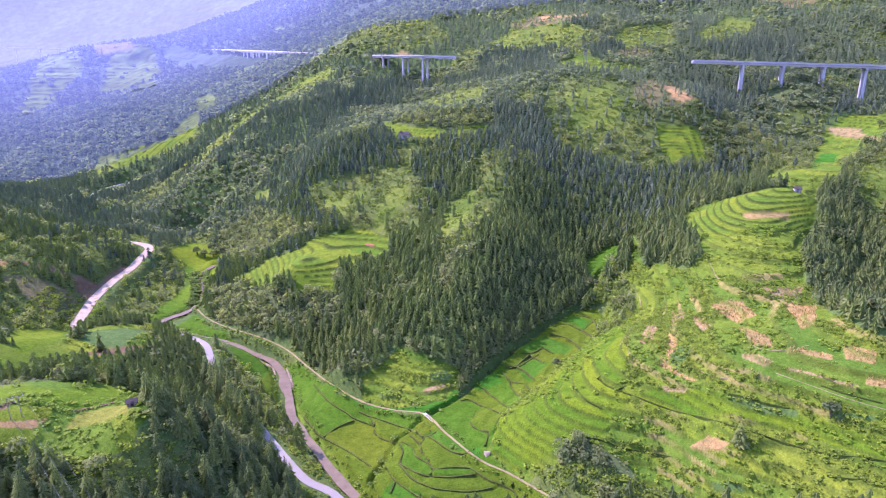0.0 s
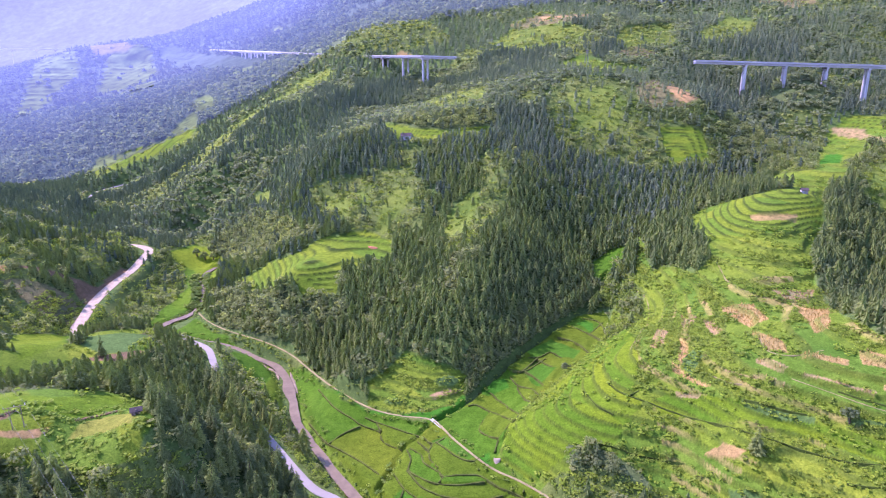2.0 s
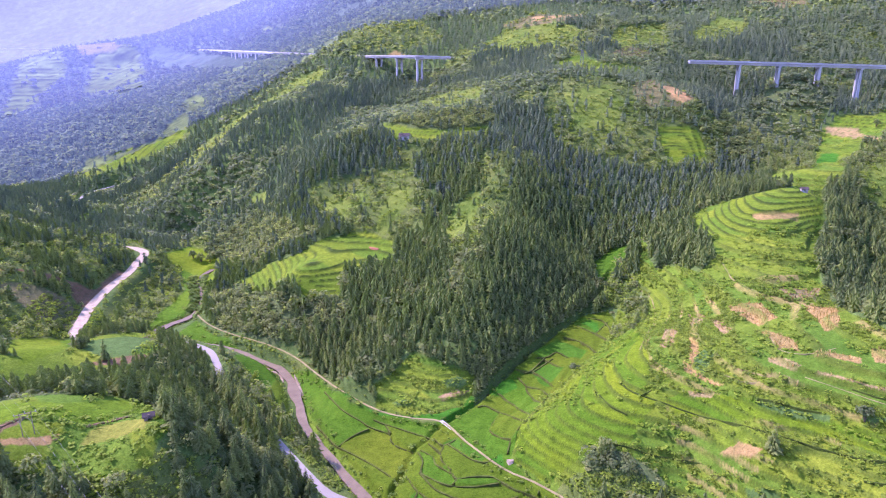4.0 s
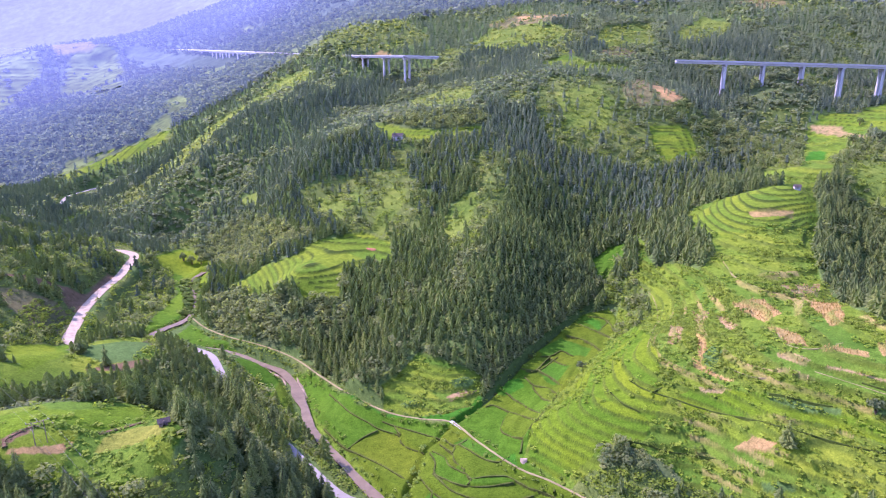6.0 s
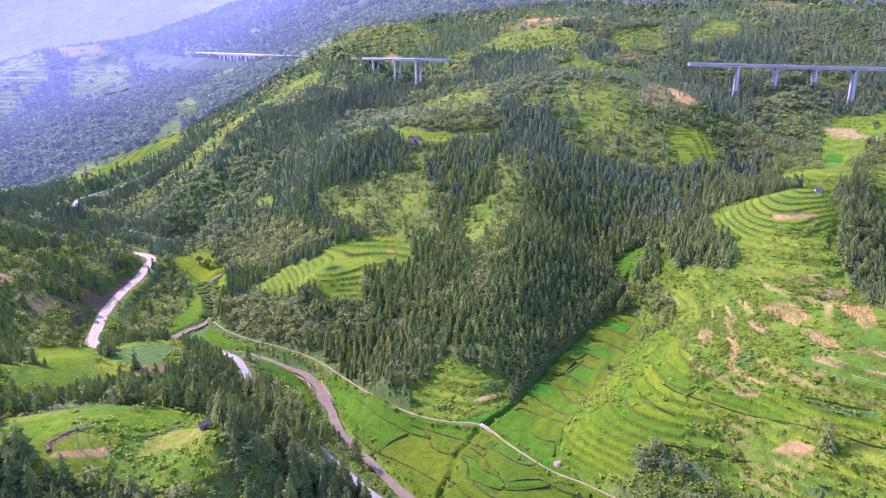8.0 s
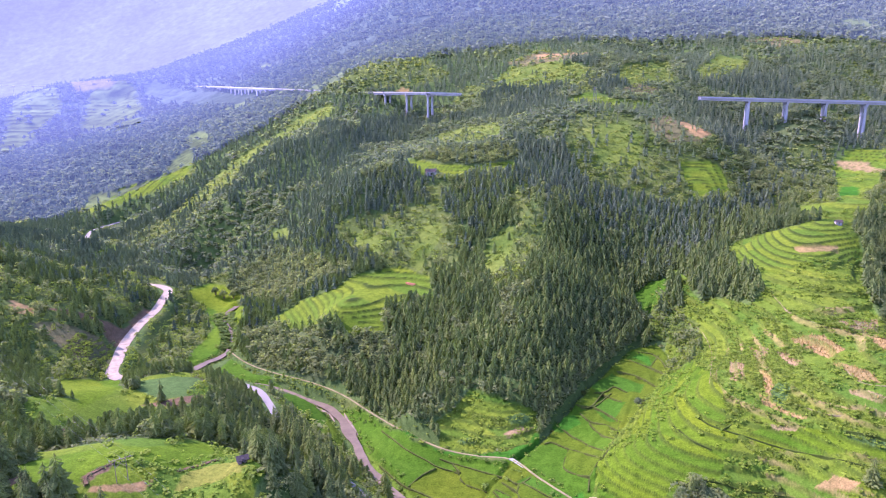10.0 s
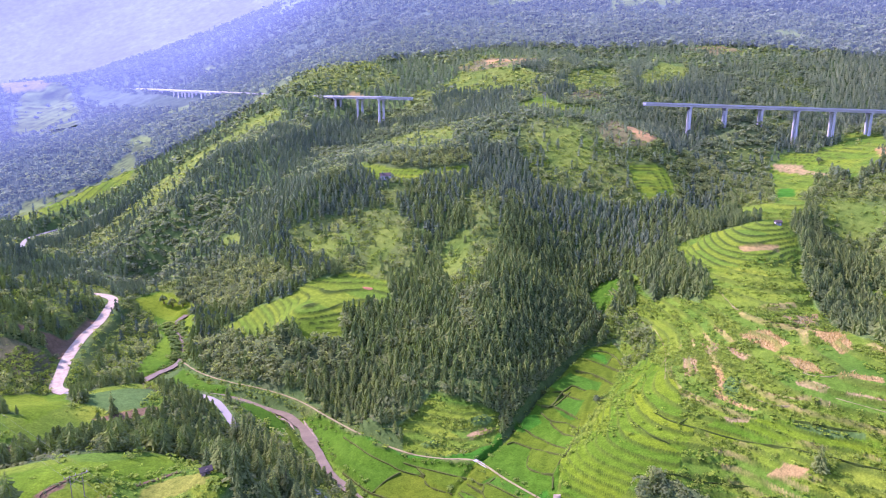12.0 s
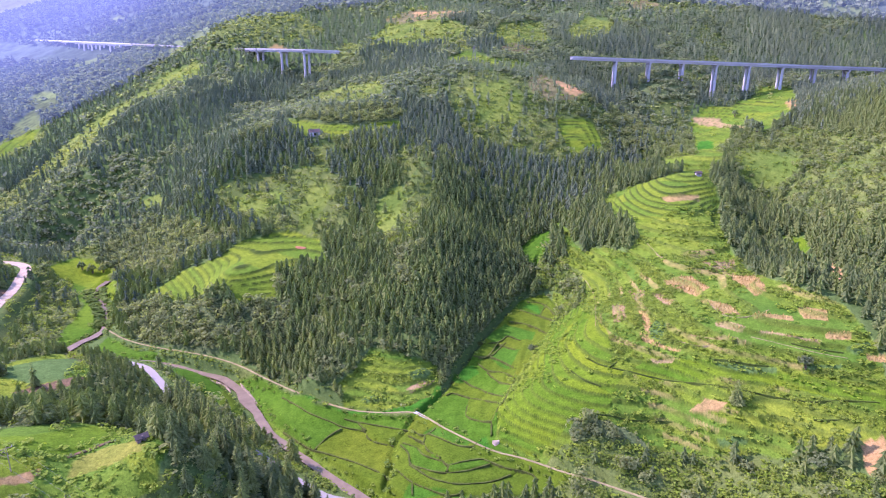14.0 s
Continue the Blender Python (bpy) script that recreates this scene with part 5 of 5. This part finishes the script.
    top = tagged(new("fir_tree"), label, "tree", "conifers on the near knoll")
    bm = bmesh.new()
    bmesh.ops.create_cone(bm, segments=8, radius1=0.2, radius2=0.03, depth=height * 0.94, cap_ends=True)
    bmesh.ops.translate(bm, vec=(0, 0, height * 0.47 - 0.4), verts=bm.verts)
    part("trunk", bm, BARK, top)
    v, f = shape
    me = new_mesh("crown", v * height * np.array((1.1, 1.1, 1.0)), f, FIR_NEAR, False, [("tint", "FLOAT", np.full(len(v), 0.0))])
    new("crown", me).parent = top
    top.matrix_basis = m
    return top


def broad_tree(m, label, height, seed, mat=None, group=""):
    """One broad-leaved tree: a forked trunk and a loose leafy crown."""
    top = tagged(new("broadleaf_tree"), label, "tree", group)
    bm = bmesh.new()
    r = np.random.RandomState(seed)
    for k in range(4):
        a = k * 1.6 + r.rand()
        base, tip = Vector((0, 0, -0.3)), Vector((math.cos(a) * height * .2, math.sin(a) * height * .2, height * .62))
        made = bmesh.ops.create_cone(bm, segments=7, radius1=height * .028, radius2=height * .008, depth=(tip - base).length, cap_ends=True)
        bmesh.ops.transform(bm, matrix=Matrix.Translation((base + tip) / 2) @ (tip - base).to_track_quat("Z", "Y").to_matrix().to_4x4(), verts=made["verts"])
    part("trunk", bm, BARK, top)
    v, f = broad_shape(260, seed, 0.42, 0.075, 9)
    me = new_mesh("crown", v * height, f, mat or BROAD, False, [("tint", "FLOAT", np.full(len(v), 0.0))])
    new("crown", me).parent = top
    top.matrix_basis = m
    return top


def part(name, bm, mat, parent=None, label="", m=None):
    me = bpy.data.meshes.new(name)
    bm.to_mesh(me)
    bm.free()
    me.materials.append(mat)
    ob = new(name, me)
    ob.parent = parent
    if m is not None:
        ob.matrix_basis = m
    return tagged(ob, label)


def at(x, y, lift=0.0, turn=0.0):
    """A pose standing on the ground."""
    return pose(x, y, float(ground(np.array([x]), np.array([y]))[0]) + lift, 0, 0, turn)


def plant_near_firs():
    x, y = NEAR
    order = np.argsort(y)[:300]
    x, y = x[order], y[order]
    z = ground(x, y)
    r = np.random.RandomState(3)
    first = [fir_tree(pose(x[k], y[k], z[k] - 0.2, 0, 0, 40 * k), "slender dark green fir on the near hillside", FIRS_NEAR[k], 10.0, k) for k in range(5)]
    for k in range(5, len(x)):
        s = r.uniform(0.65, 1.4)
        w = s * r.uniform(0.9, 1.2)
        copy_thing(first[k % 5], pose(0, 0, 0)).matrix_basis = pose(x[k], y[k], z[k] - 0.2, 0, 0, r.uniform(0, 360)) @ Matrix.Diagonal((w, w, s, 1))


plant_near_firs()


def plant_roadside_firs():
    """Tall conifers between the road and the river."""
    r = np.random.RandomState(8)
    line = [q for q in ROAD if 200 < q[1] < 238]
    first = None
    for k, (a, b) in enumerate(zip(line, line[1:])):
        d = Vector((b[0] - a[0], b[1] - a[1], 0)).normalized()
        for out in (-2.7, -4.6, -6.8, 3.4):
            p = Vector(a) + Vector((d.y, -d.x, 0)) * (out + r.uniform(-.6, .6)) + d * r.uniform(-1, 1)
            if (out > 0 and p.y > 224) or r.rand() < (0.45 if out > 0 else 0.08):
                continue
            s = r.uniform(0.8, 1.1) * (1.4 if out < 0 else 0.8)
            m = at(p.x, p.y, -0.2, r.uniform(0, 360)) @ Matrix.Diagonal((s, s, s * r.uniform(.9, 1.1), 1))
            if first is None:
                first = fir_tree(m, "tall dark green fir beside the valley road", FIRS_NEAR[1], 10.0, 1)
            else:
                copy_thing(first, pose(0, 0, 0)).matrix_basis = m


plant_roadside_firs()

# single trees that stand by themselves
fir_tree(at(-128.4, 148.6), "large dark fir in front of the knoll fields", fir_boughs(17, 95, 0.27), 13.0, 9)
fir_tree(at(80.5, 152), "lone dark fir beside a bare terrace", fir_boughs(14, 91, 0.24), 9.0, 1)
fir_tree(at(39, 168), "dark fir above a clump of bushes", fir_boughs(13, 92, 0.17), 9.5, 2)
fir_tree(at(42, 166), "dark fir above a clump of bushes", fir_boughs(13, 93, 0.17), 7.5, 3)
fir_tree(at(-139, 378), "tall dark cypress by the upstream paddies", fir_boughs(13, 94, 0.15), 13.0, 4)
broad_tree(at(133, 186), "round dark broad-leaved tree on the terrace crest", 7.0, 5)
broad_tree(at(104, 152), "small round tree on the terraces", 5.0, 6)
broad_tree(at(44.5, 226), "small round tree beside the paddies", 4.5, 7)
broad_tree(at(268, 405), "round dark tree between upper fields", 8.0, 8)
broad_tree(at(318.4, 471.5), "round dark tree between upper fields", 6.0, 26)
broad_tree(at(274.6, 390.8), "round dark tree between upper fields", 11.0, 31)
broad_tree(at(383.6, 545.5), "round dark tree between upper fields", 5.0, 25)
fir_tree(at(-138.5, 236.5), "dark fir at the edge of the garden plots", fir_boughs(13, 96, 0.2), 10.0, 10)
for x, y, h in ((-176, 451, 7.5), (-169, 449, 6.5), (-183, 455, 7.0), (-161, 447, 7.0), (-172, 457, 8.0)):
    broad_tree(at(x, y), "round green tree where the stream leaves the woods", h, 40 + int(-x) % 7)
broad_tree(at(-152.0, 246.0), "round tree beside the small rice field", 5.5, 31)

# ---------------------------------------------------------------- viaduct


def box(bm, x0, x1, y0, y1, z0, z1):
    v = [bm.verts.new((x, y, z)) for z in (z0, z1) for x, y in ((x0, y0), (x1, y0), (x1, y1), (x0, y1))]
    for q in ((0, 3, 2, 1), (4, 5, 6, 7), (0, 1, 5, 4), (1, 2, 6, 5), (2, 3, 7, 6), (3, 0, 4, 7)):
        bm.faces.new([v[i] for i in q])


def like(name, ob, parent, m):
    """Another piece on the same mesh."""
    o = new(name, ob.data)
    o.parent, o.matrix_basis = parent, m
    return o


def span_mesh():
    """A deck slab with five girders below, as one profile drawn along the span."""
    prof = [(-5.7, 0.0), (5.7, 0.0), (5.7, -0.45), (4.9, -0.6)]
    for g in (4.4, 2.2, 0.0, -2.2, -4.4):
        prof += [(g + 0.35, -0.6), (g + 0.35, -2.1), (g - 0.35, -2.1), (g - 0.35, -0.6)]
    prof += [(-4.9, -0.6), (-5.7, -0.45)]
    bm = bmesh.new()
    ends = [[bm.verts.new((x, y, z)) for y, z in prof] for x in (0.0, 29.9)]
    bm.faces.new(ends[0])
    bm.faces.new(ends[1][::-1])
    for k in range(len(prof)):
        j = (k + 1) % len(prof)
        bm.faces.new((ends[0][k], ends[1][k], ends[1][j], ends[0][j]))
    bmesh.ops.recalc_face_normals(bm, faces=bm.faces)
    return bm


def viaduct(label, line, aside, concrete=None, paving=None):
    """A deck on bents of round columns, span by span along the line."""
    top = tagged(new("viaduct"), label, "viaduct", "viaducts of the motorway")
    made = {}
    concrete, paving = concrete or CONCRETE, paving or ASPHALT

    def piece(name, build, mat, m, text=""):
        if name in made:
            return like(name, made[name], top, m)
        made[name] = part(name, build(), mat, top, text, m)
        return made[name]

    def slab(*dims):
        def build():
            bm = bmesh.new()
            box(bm, *dims)
            return bm
        return build

    def column():
        bm = bmesh.new()
        bmesh.ops.create_cone(bm, segments=12, radius1=1.3, radius2=1.15, depth=1, cap_ends=True)
        bmesh.ops.translate(bm, vec=(0, 0, -0.5), verts=bm.verts)
        return bm

    p = [Vector(q) for q in line]
    for k, (a, b) in enumerate(zip(p, p[1:])):
        d = b - a
        length, turn = d.length, math.atan2(d.y, d.x)
        m = Matrix.Translation(a) @ Euler((0, -math.asin(d.z / length), turn)).to_matrix().to_4x4() @ Matrix.Diagonal((length / 30, 1, 1, 1))
        for off in (aside,):
            mm = m @ Matrix.Translation((0, off, 0))
            piece("deck_span", span_mesh, concrete, mm)
            piece("paving", slab(0, 29.9, -5.0, 5.0, 0.004, 0.1), paving, mm, "dark asphalt paving")
            for edge in (-5.4, 5.4):
                piece("parapet", slab(0, 29.9, -0.22, 0.22, 0.004, 1.0), concrete, mm @ Matrix.Translation((0, edge, 0)))
        if k == 0 or (a.y > 1200 and k % 2):
            continue
        foot = Matrix.Translation(a) @ Matrix.Rotation(turn, 4, "Z")
        for off in (aside,):
            mm = foot @ Matrix.Translation((0, off, -2.1))
            piece("cap_beam", slab(-0.9, 0.9, -5.2, 5.2, -1.3, 0), concrete, mm)
            for c in ((-3.1, 3.1) if a.y < 1200 else (0.0,)):
                q = mm @ Vector((0, c, 0))
                deep = q.z - 1.3 - float(ground(np.array([q.x]), np.array([q.y]))[0]) + 1.5
                piece("column", column, concrete, mm @ Matrix.Translation((0, c, -1.3)) @ Matrix.Diagonal((1, 1, max(deep, 1.5), 1)))
    return top


viaduct("pale concrete motorway viaduct on tall paired columns", [(254 + 30.4 * k, 565 - 6.6 * k, 139.4 - 0.95 * k) for k in (-1.3, *range(13))], -6.3)
WESTWARD = smooth([(14, 690, 145.8), (-14, 705, 147), (-60, 765, 148.5), (-105, 843, 150.5), (-300, 1120, 162), (-500, 1415, 173), (-740, 1590, 178), (-1010, 1680, 182), (-1200, 1700, 185)], 31)
viaduct("pale concrete motorway viaduct half hidden by wooded ridges", [q for q in WESTWARD if q[1] < 1040], 6.3)
viaduct("faint pale viaduct far up the hazy valley", [q for q in WESTWARD if q[1] > 1010], 6.3, HAZED_CONCRETE, HAZED_CONCRETE)

# ---------------------------------------------------------------- distance


def distant(name, x0, x1, y0, y1, step, r0, r1, mat, label):
    """Wooded mountainside between two distances, with terraced fields and bare brows."""
    gx, gy = np.arange(x0, x1 + 1, step), np.arange(y0, y1 + 1, step)
    x, y = (a.ravel() for a in np.meshgrid(gx, gy))
    r = np.hypot(x, y)
    used = (r > r0 - 2 * step) & (r < r1 + 2 * step)
    h, area, bank, number = np.zeros(len(x)), np.full(len(x), -1), np.zeros(len(x)), np.zeros(len(x))
    h[used], area[used], bank[used], number[used] = ground(x[used], y[used], True)
    kind = np.array([0] + [COVERS.index(a[1]) for a in AREAS])[area + 1]
    fields, bare = np.isin(kind, [1, 2, 4]), np.isin(kind, [5, 6])
    z = h + np.where(fields | bare, 2.0 if r0 < 1000 else 5.0, 2.5 + 2 * fractal(x, y, 40, 3)) * (1 if r0 > 1000 else np.clip((r - r0) / 60, 0.05, 1))
    z = z + (np.maximum(0, r - 2000) * 0.17 if r0 > 1500 else 0)
    colour = np.ones((len(x), 4))
    pick = np.modf(np.abs(np.sin(number * 12.9898 + area * 3.7) * 43758.5453))[0]
    green = np.array((0.085, 0.115, 0.028)) * (0.75 + 0.5 * pick[:, None]) * (1 - 0.62 * np.clip(bank * 1.6, 0, 1)[:, None])
    drift = 1 + 0.5 * fractal(x, y, 90, 3)[:, None]
    colour[:, :3] = np.where(fields[:, None], green * 0.8, np.where(bare[:, None], (0.10, 0.09, 0.055), np.array((0.044, 0.062, 0.042)) * drift))
    colour[far_glade(x, y) & ~fields & ~bare, :3] = (0.074, 0.100, 0.034)
    nx, ny = len(gx), len(gy)
    i = (np.arange(ny - 1)[:, None] * nx + np.arange(nx - 1)).ravel()
    i = i[(r[i] > r0) & (r[i] < r1)]
    me = new_mesh(name, np.c_[x, y, z], np.c_[i, i + 1, i + nx + 1, i + nx], mat, True, [("cover", "FLOAT_COLOR", colour)])
    return tagged(new(name, me), label, "mountain", kind="structure")


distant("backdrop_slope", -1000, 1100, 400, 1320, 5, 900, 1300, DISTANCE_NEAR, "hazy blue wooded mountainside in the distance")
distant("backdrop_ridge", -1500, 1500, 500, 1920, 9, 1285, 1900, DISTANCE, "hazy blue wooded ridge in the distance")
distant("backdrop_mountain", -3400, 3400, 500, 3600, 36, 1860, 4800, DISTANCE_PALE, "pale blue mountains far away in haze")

# ---------------------------------------------------------------- huts, poles, bridge, gravel


def roof_mesh(length, width, eave, ridge_z, over=0.5, thick=0.14):
    """A gabled roof with thickness, ridge along x."""
    bm = bmesh.new()
    x0, x1, y1 = -length / 2 - over, length / 2 + over, width / 2 + over
    drop = (ridge_z - eave) * over / (width / 2)
    prof = [(-y1, eave - drop), (0, ridge_z), (y1, eave - drop), (y1, eave - drop - thick), (0, ridge_z - thick), (-y1, eave - drop - thick)]
    ends = [[bm.verts.new((x, y, z)) for y, z in prof] for x in (x0, x1)]
    bm.faces.new(ends[0])
    bm.faces.new(ends[1][::-1])
    for k in range(6):
        j = (k + 1) % 6
        bm.faces.new((ends[0][k], ends[1][k], ends[1][j], ends[0][j]))
    bmesh.ops.recalc_face_normals(bm, faces=bm.faces)
    return bm


def tile_course(length, y0, z0, y1, z1):
    """One course of roof tiles across the slope, slightly proud."""
    bm = bmesh.new()
    v = [bm.verts.new(q) for x in (-length / 2, length / 2) for q in ((x, y0, z0 + .03), (x, y1, z1 + .09), (x, y1, z1 - .02), (x, y0, z0 - .03))]
    for q in ((0, 1, 2, 3), (7, 6, 5, 4), (0, 4, 5, 1), (1, 5, 6, 2), (2, 6, 7, 3), (3, 7, 4, 0)):
        bm.faces.new([v[i] for i in q])
    return bm


def hut(name, m, label, length, width, eave, ridge_z, wall, roof, posts=0.0, category="hut"):
    """A small field hut: walls with a door opening, gabled roof with tile courses, corner posts."""
    top = tagged(new(name), label, category)
    low = posts
    t = 0.16
    for y in (-width / 2, width / 2):
        bm = bmesh.new()
        if y < 0:
            box(bm, -length / 2, -length * .12, y - t / 2, y + t / 2, low, eave)
            box(bm, length * .12, length / 2, y - t / 2, y + t / 2, low, eave)
            box(bm, -length * .119, length * .119, y - t / 2, y + t / 2, low + 1.75, eave)
        else:
            box(bm, -length / 2, length / 2, y - t / 2, y + t / 2, low, eave)
        part("wall", bm, wall, top)
    for x in (-length / 2, length / 2):
        bm = bmesh.new()
        v = [bm.verts.new((x + s * t / 2, y, z)) for s in (-1, 1) for y, z in ((-width / 2 + .1, low), (width / 2 - .1, low), (width / 2 - .1, eave), (0, ridge_z - .16), (-width / 2 + .1, eave))]
        bm.faces.new(v[:5][::-1])
        bm.faces.new(v[5:])
        for k in range(5):
            j = (k + 1) % 5
            bm.faces.new((v[k], v[j], v[5 + j], v[5 + k]))
        part("wall", bm, wall, top)
    part("roof", roof_mesh(length, width, eave, ridge_z), roof, top)
    for side in (-1, 1):
        for k in range(5):
            a, b = k / 5, (k + 1) / 5 + .04
            y = lambda s: side * (width / 2 + .5) * (1 - s)
            z = lambda s: eave - (ridge_z - eave) * .5 / (width / 2) + (ridge_z - eave + (ridge_z - eave) * .5 / (width / 2)) * s
            part("tile_course", tile_course(length + .9, y(a), z(a), y(min(b, 1)), z(min(b, 1))), roof, top)
    for x in (-length / 2, length / 2):
        for y in (-width / 2, width / 2):
            bm = bmesh.new()
            box(bm, x - .12, x + .12, y - .12, y + .12, -0.5, eave)
            part("post", bm, TIMBER, top)
    bm = bmesh.new()
    box(bm, -length / 2, length / 2, -width / 2, width / 2, low - .12 if posts else -0.45, low + .04)
    part("floor_slab", bm, TIMBER if posts else CONCRETE, top)
    top.matrix_basis = m
    return top


hut("field_hut", at(-87.6, 160.6, 0, 25), "small purple-grey tile-roofed timber hut at the field's edge", 2.3, 1.7, 1.5, 2.0, TIMBER, TILES)
hut("field_shed", at(180.5, 320.5, 0, -10), "small pale shed with a grey roof on the terraces", 2.8, 2.2, 2.0, 2.7, PLASTER, TILES, category="shed")
hut("farm_hut", at(-27, 450.3, 0, 8), "dark-roofed farm hut with pale walls on a green bench", 7.0, 4.5, 2.8, 4.3, PLASTER, TILES)


def pole_frame(m):
    """A two-legged power-line support: posts, cross arm, braces and insulators."""
    top = tagged(new("power_pole"), "two-legged weathered timber power pole with a cross arm", "power pole")
    for x in (-1.3, 1.3):
        bm = bmesh.new()
        bmesh.ops.create_cone(bm, segments=10, radius1=0.1, radius2=0.07, depth=7.2, cap_ends=True)
        bmesh.ops.translate(bm, vec=(x, 0, 3.1), verts=bm.verts)
        part("post", bm, TIMBER, top)
    bm = bmesh.new()
    box(bm, -2.5, 2.5, -0.06, 0.06, 6.2, 6.33)
    part("cross_arm", bm, TIMBER, top)
    for s in (-1, 1):
        bm = bmesh.new()
        made = bmesh.ops.create_cone(bm, segments=6, radius1=0.05, radius2=0.05, depth=3.4, cap_ends=True)
        bmesh.ops.rotate(bm, verts=made["verts"], cent=(0, 0, 0), matrix=Matrix.Rotation(s * 0.86, 3, "Y"))
        bmesh.ops.translate(bm, vec=(0, s * 0.1, 5.1), verts=made["verts"])
        part("brace", bm, TIMBER, top)
    for x in (-2.4, 0.0, 2.4):
        bm = bmesh.new()
        bmesh.ops.create_cone(bm, segments=8, radius1=0.09, radius2=0.06, depth=0.5, cap_ends=True)
        bmesh.ops.translate(bm, vec=(x, 0, 6.56), verts=bm.verts)
        part("insulator", bm, PLASTER, top)
    top.matrix_basis = m
    return top


POLE = at(-115.8, 153.7, 0, 30)
pole_frame(POLE)


def rod(a, b, thick):
    """A thin square bar between two points."""
    a, b = Vector(a), Vector(b)
    bm = bmesh.new()
    bmesh.ops.create_cone(bm, segments=4, radius1=thick, radius2=thick, depth=(b - a).length, cap_ends=True)
    bmesh.ops.transform(bm, matrix=Matrix.Translation((a + b) / 2) @ (b - a).to_track_quat("Z", "Y").to_matrix().to_4x4(), verts=bm.verts)
    return bm


def pylon(m, height):
    """A small lattice tower: four leaning legs, crossed braces and two arms."""
    top = tagged(new("lattice_tower"), "small grey steel lattice tower on a far slope", "pylon")
    foot, head = 1.5, 0.45
    corner = lambda k, s: ((foot + (head - foot) * s) * (-1, 1, 1, -1)[k], (foot + (head - foot) * s) * (-1, -1, 1, 1)[k], height * s - 0.4 * (s == 0))
    for k in range(4):
        part("leg", rod(corner(k, 0), corner(k, 1), 0.13), WIRE, top)
        for n in range(4):
            part("brace", rod(corner(k, n / 4), corner((k + 1) % 4, (n + 1) / 4), 0.06), WIRE, top)
    for z, reach in ((height * 0.82, 2.6), (height * 0.97, 1.9)):
        part("cross_arm", rod((-reach, 0, z), (reach, 0, z), 0.13), WIRE, top)
    top.matrix_basis = m
    return top


pylon(at(124.5, 583), 12.0)


def wire(a, b, sag):
    cu = bpy.data.curves.new("wire", "CURVE")
    cu.dimensions, cu.bevel_depth, cu.bevel_resolution = "3D", 0.014, 1
    sp = cu.splines.new("POLY")
    sp.points.add(24)
    for k in range(25):
        s = k / 24
        p = Vector(a).lerp(Vector(b), s)
        sp.points[k].co = (p.x, p.y, p.z - sag * 4 * s * (1 - s), 1)
    cu.materials.append(WIRE)
    return tagged(new("power_line", cu), "thin grey power line hanging from the pole", "power line", "power lines")


for x in (-2.4, 0.0, 2.4):
    tip = POLE @ Vector((x, 0, 6.8))
    side = Vector((x * .9, x * .35, 0))
    wire(tip, Vector((-28, 63, 53)) + side, 2.0)
    wire(tip, Vector((-330, 345, 92)) + side, 9.0)


def footbridge():
    top = tagged(new("footbridge"), "short white concrete footbridge over the creek", "bridge")
    bm = bmesh.new()
    box(bm, -3.6, 3.6, -0.6, 0.6, 0.1, 0.35)
    part("deck", bm, PLASTER, top)
    for y in (-0.52, 0.52):
        bm = bmesh.new()
        box(bm, -3.6, 3.6, y - .07, y + .07, 0.354, 0.52)
        part("kerb", bm, PLASTER, top)
    for x in (-3.2, 3.2):
        bm = bmesh.new()
        box(bm, x - .4, x + .4, -0.75, 0.75, -2.2, 0.096)
        part("abutment", bm, CONCRETE, top)
    top.matrix_basis = pose(-5.2, 208.6, 10.8, 0, 0, -58)
    return top


footbridge()


def bank_of_gravel(name, line, half, mat, tall, label, category):
    """A low mound with a ragged outline along a line."""
    p = np.array(smooth([(x, y, 0) for x, y in line], 0.8))
    d = np.gradient(p[:, :2], axis=0)
    d /= np.linalg.norm(d, axis=1)[:, None] + 1e-9
    n = np.c_[-d[:, 1], d[:, 0]]
    k, across = len(p), 9
    t = np.linspace(0, 1, k)
    w = half * np.sin(np.pi * np.clip(t, .02, .98)) ** 0.6
    v = []
    for s in np.linspace(-1, 1, across):
        c = p[:, :2] + n * (s * w * (1 + 0.35 * fractal(p[:, 0] + 20 * s, p[:, 1], 2.5, 2)))[:, None]
        z = ground(c[:, 0], c[:, 1]) + tall * (1 - s * s) + 0.25 * fractal(c[:, 0], c[:, 1], 1.5, 2) - 0.15
        v.append(np.c_[c, z])
    f = [(r * k + i, r * k + i + 1, (r + 1) * k + i + 1, (r + 1) * k + i) for r in range(across - 1) for i in range(k - 1)]
    return tagged(new(name, new_mesh(name, np.vstack(v), f, mat, True)), label, category, kind="stuff")


bank_of_gravel("gravel_bar", [(-90, 281), (-84, 276), (-79, 270), (-76.5, 264)], 1.0, SAND, 0.6, "pale gravel bar along the river's edge", "gravel")
bank_of_gravel("gravel_bar", [(-73, 271), (-70.5, 264), (-67, 255), (-65, 250)], 1.0, SAND, 0.6, "pale gravel bar along the river's edge", "gravel")
bank_of_gravel("earth_pile", [(13.4, 182.8), (14.3, 182.0), (15.4, 181.4)], 0.9, GRAVEL, 1.3, "pile of pale earth beside the footpath", "earth")
bank_of_gravel("red_earth", [(-45, 357), (-42, 355.5), (-39.5, 354)], 1.5, RED, 0.8, "patch of fresh red earth on the knoll", "earth")
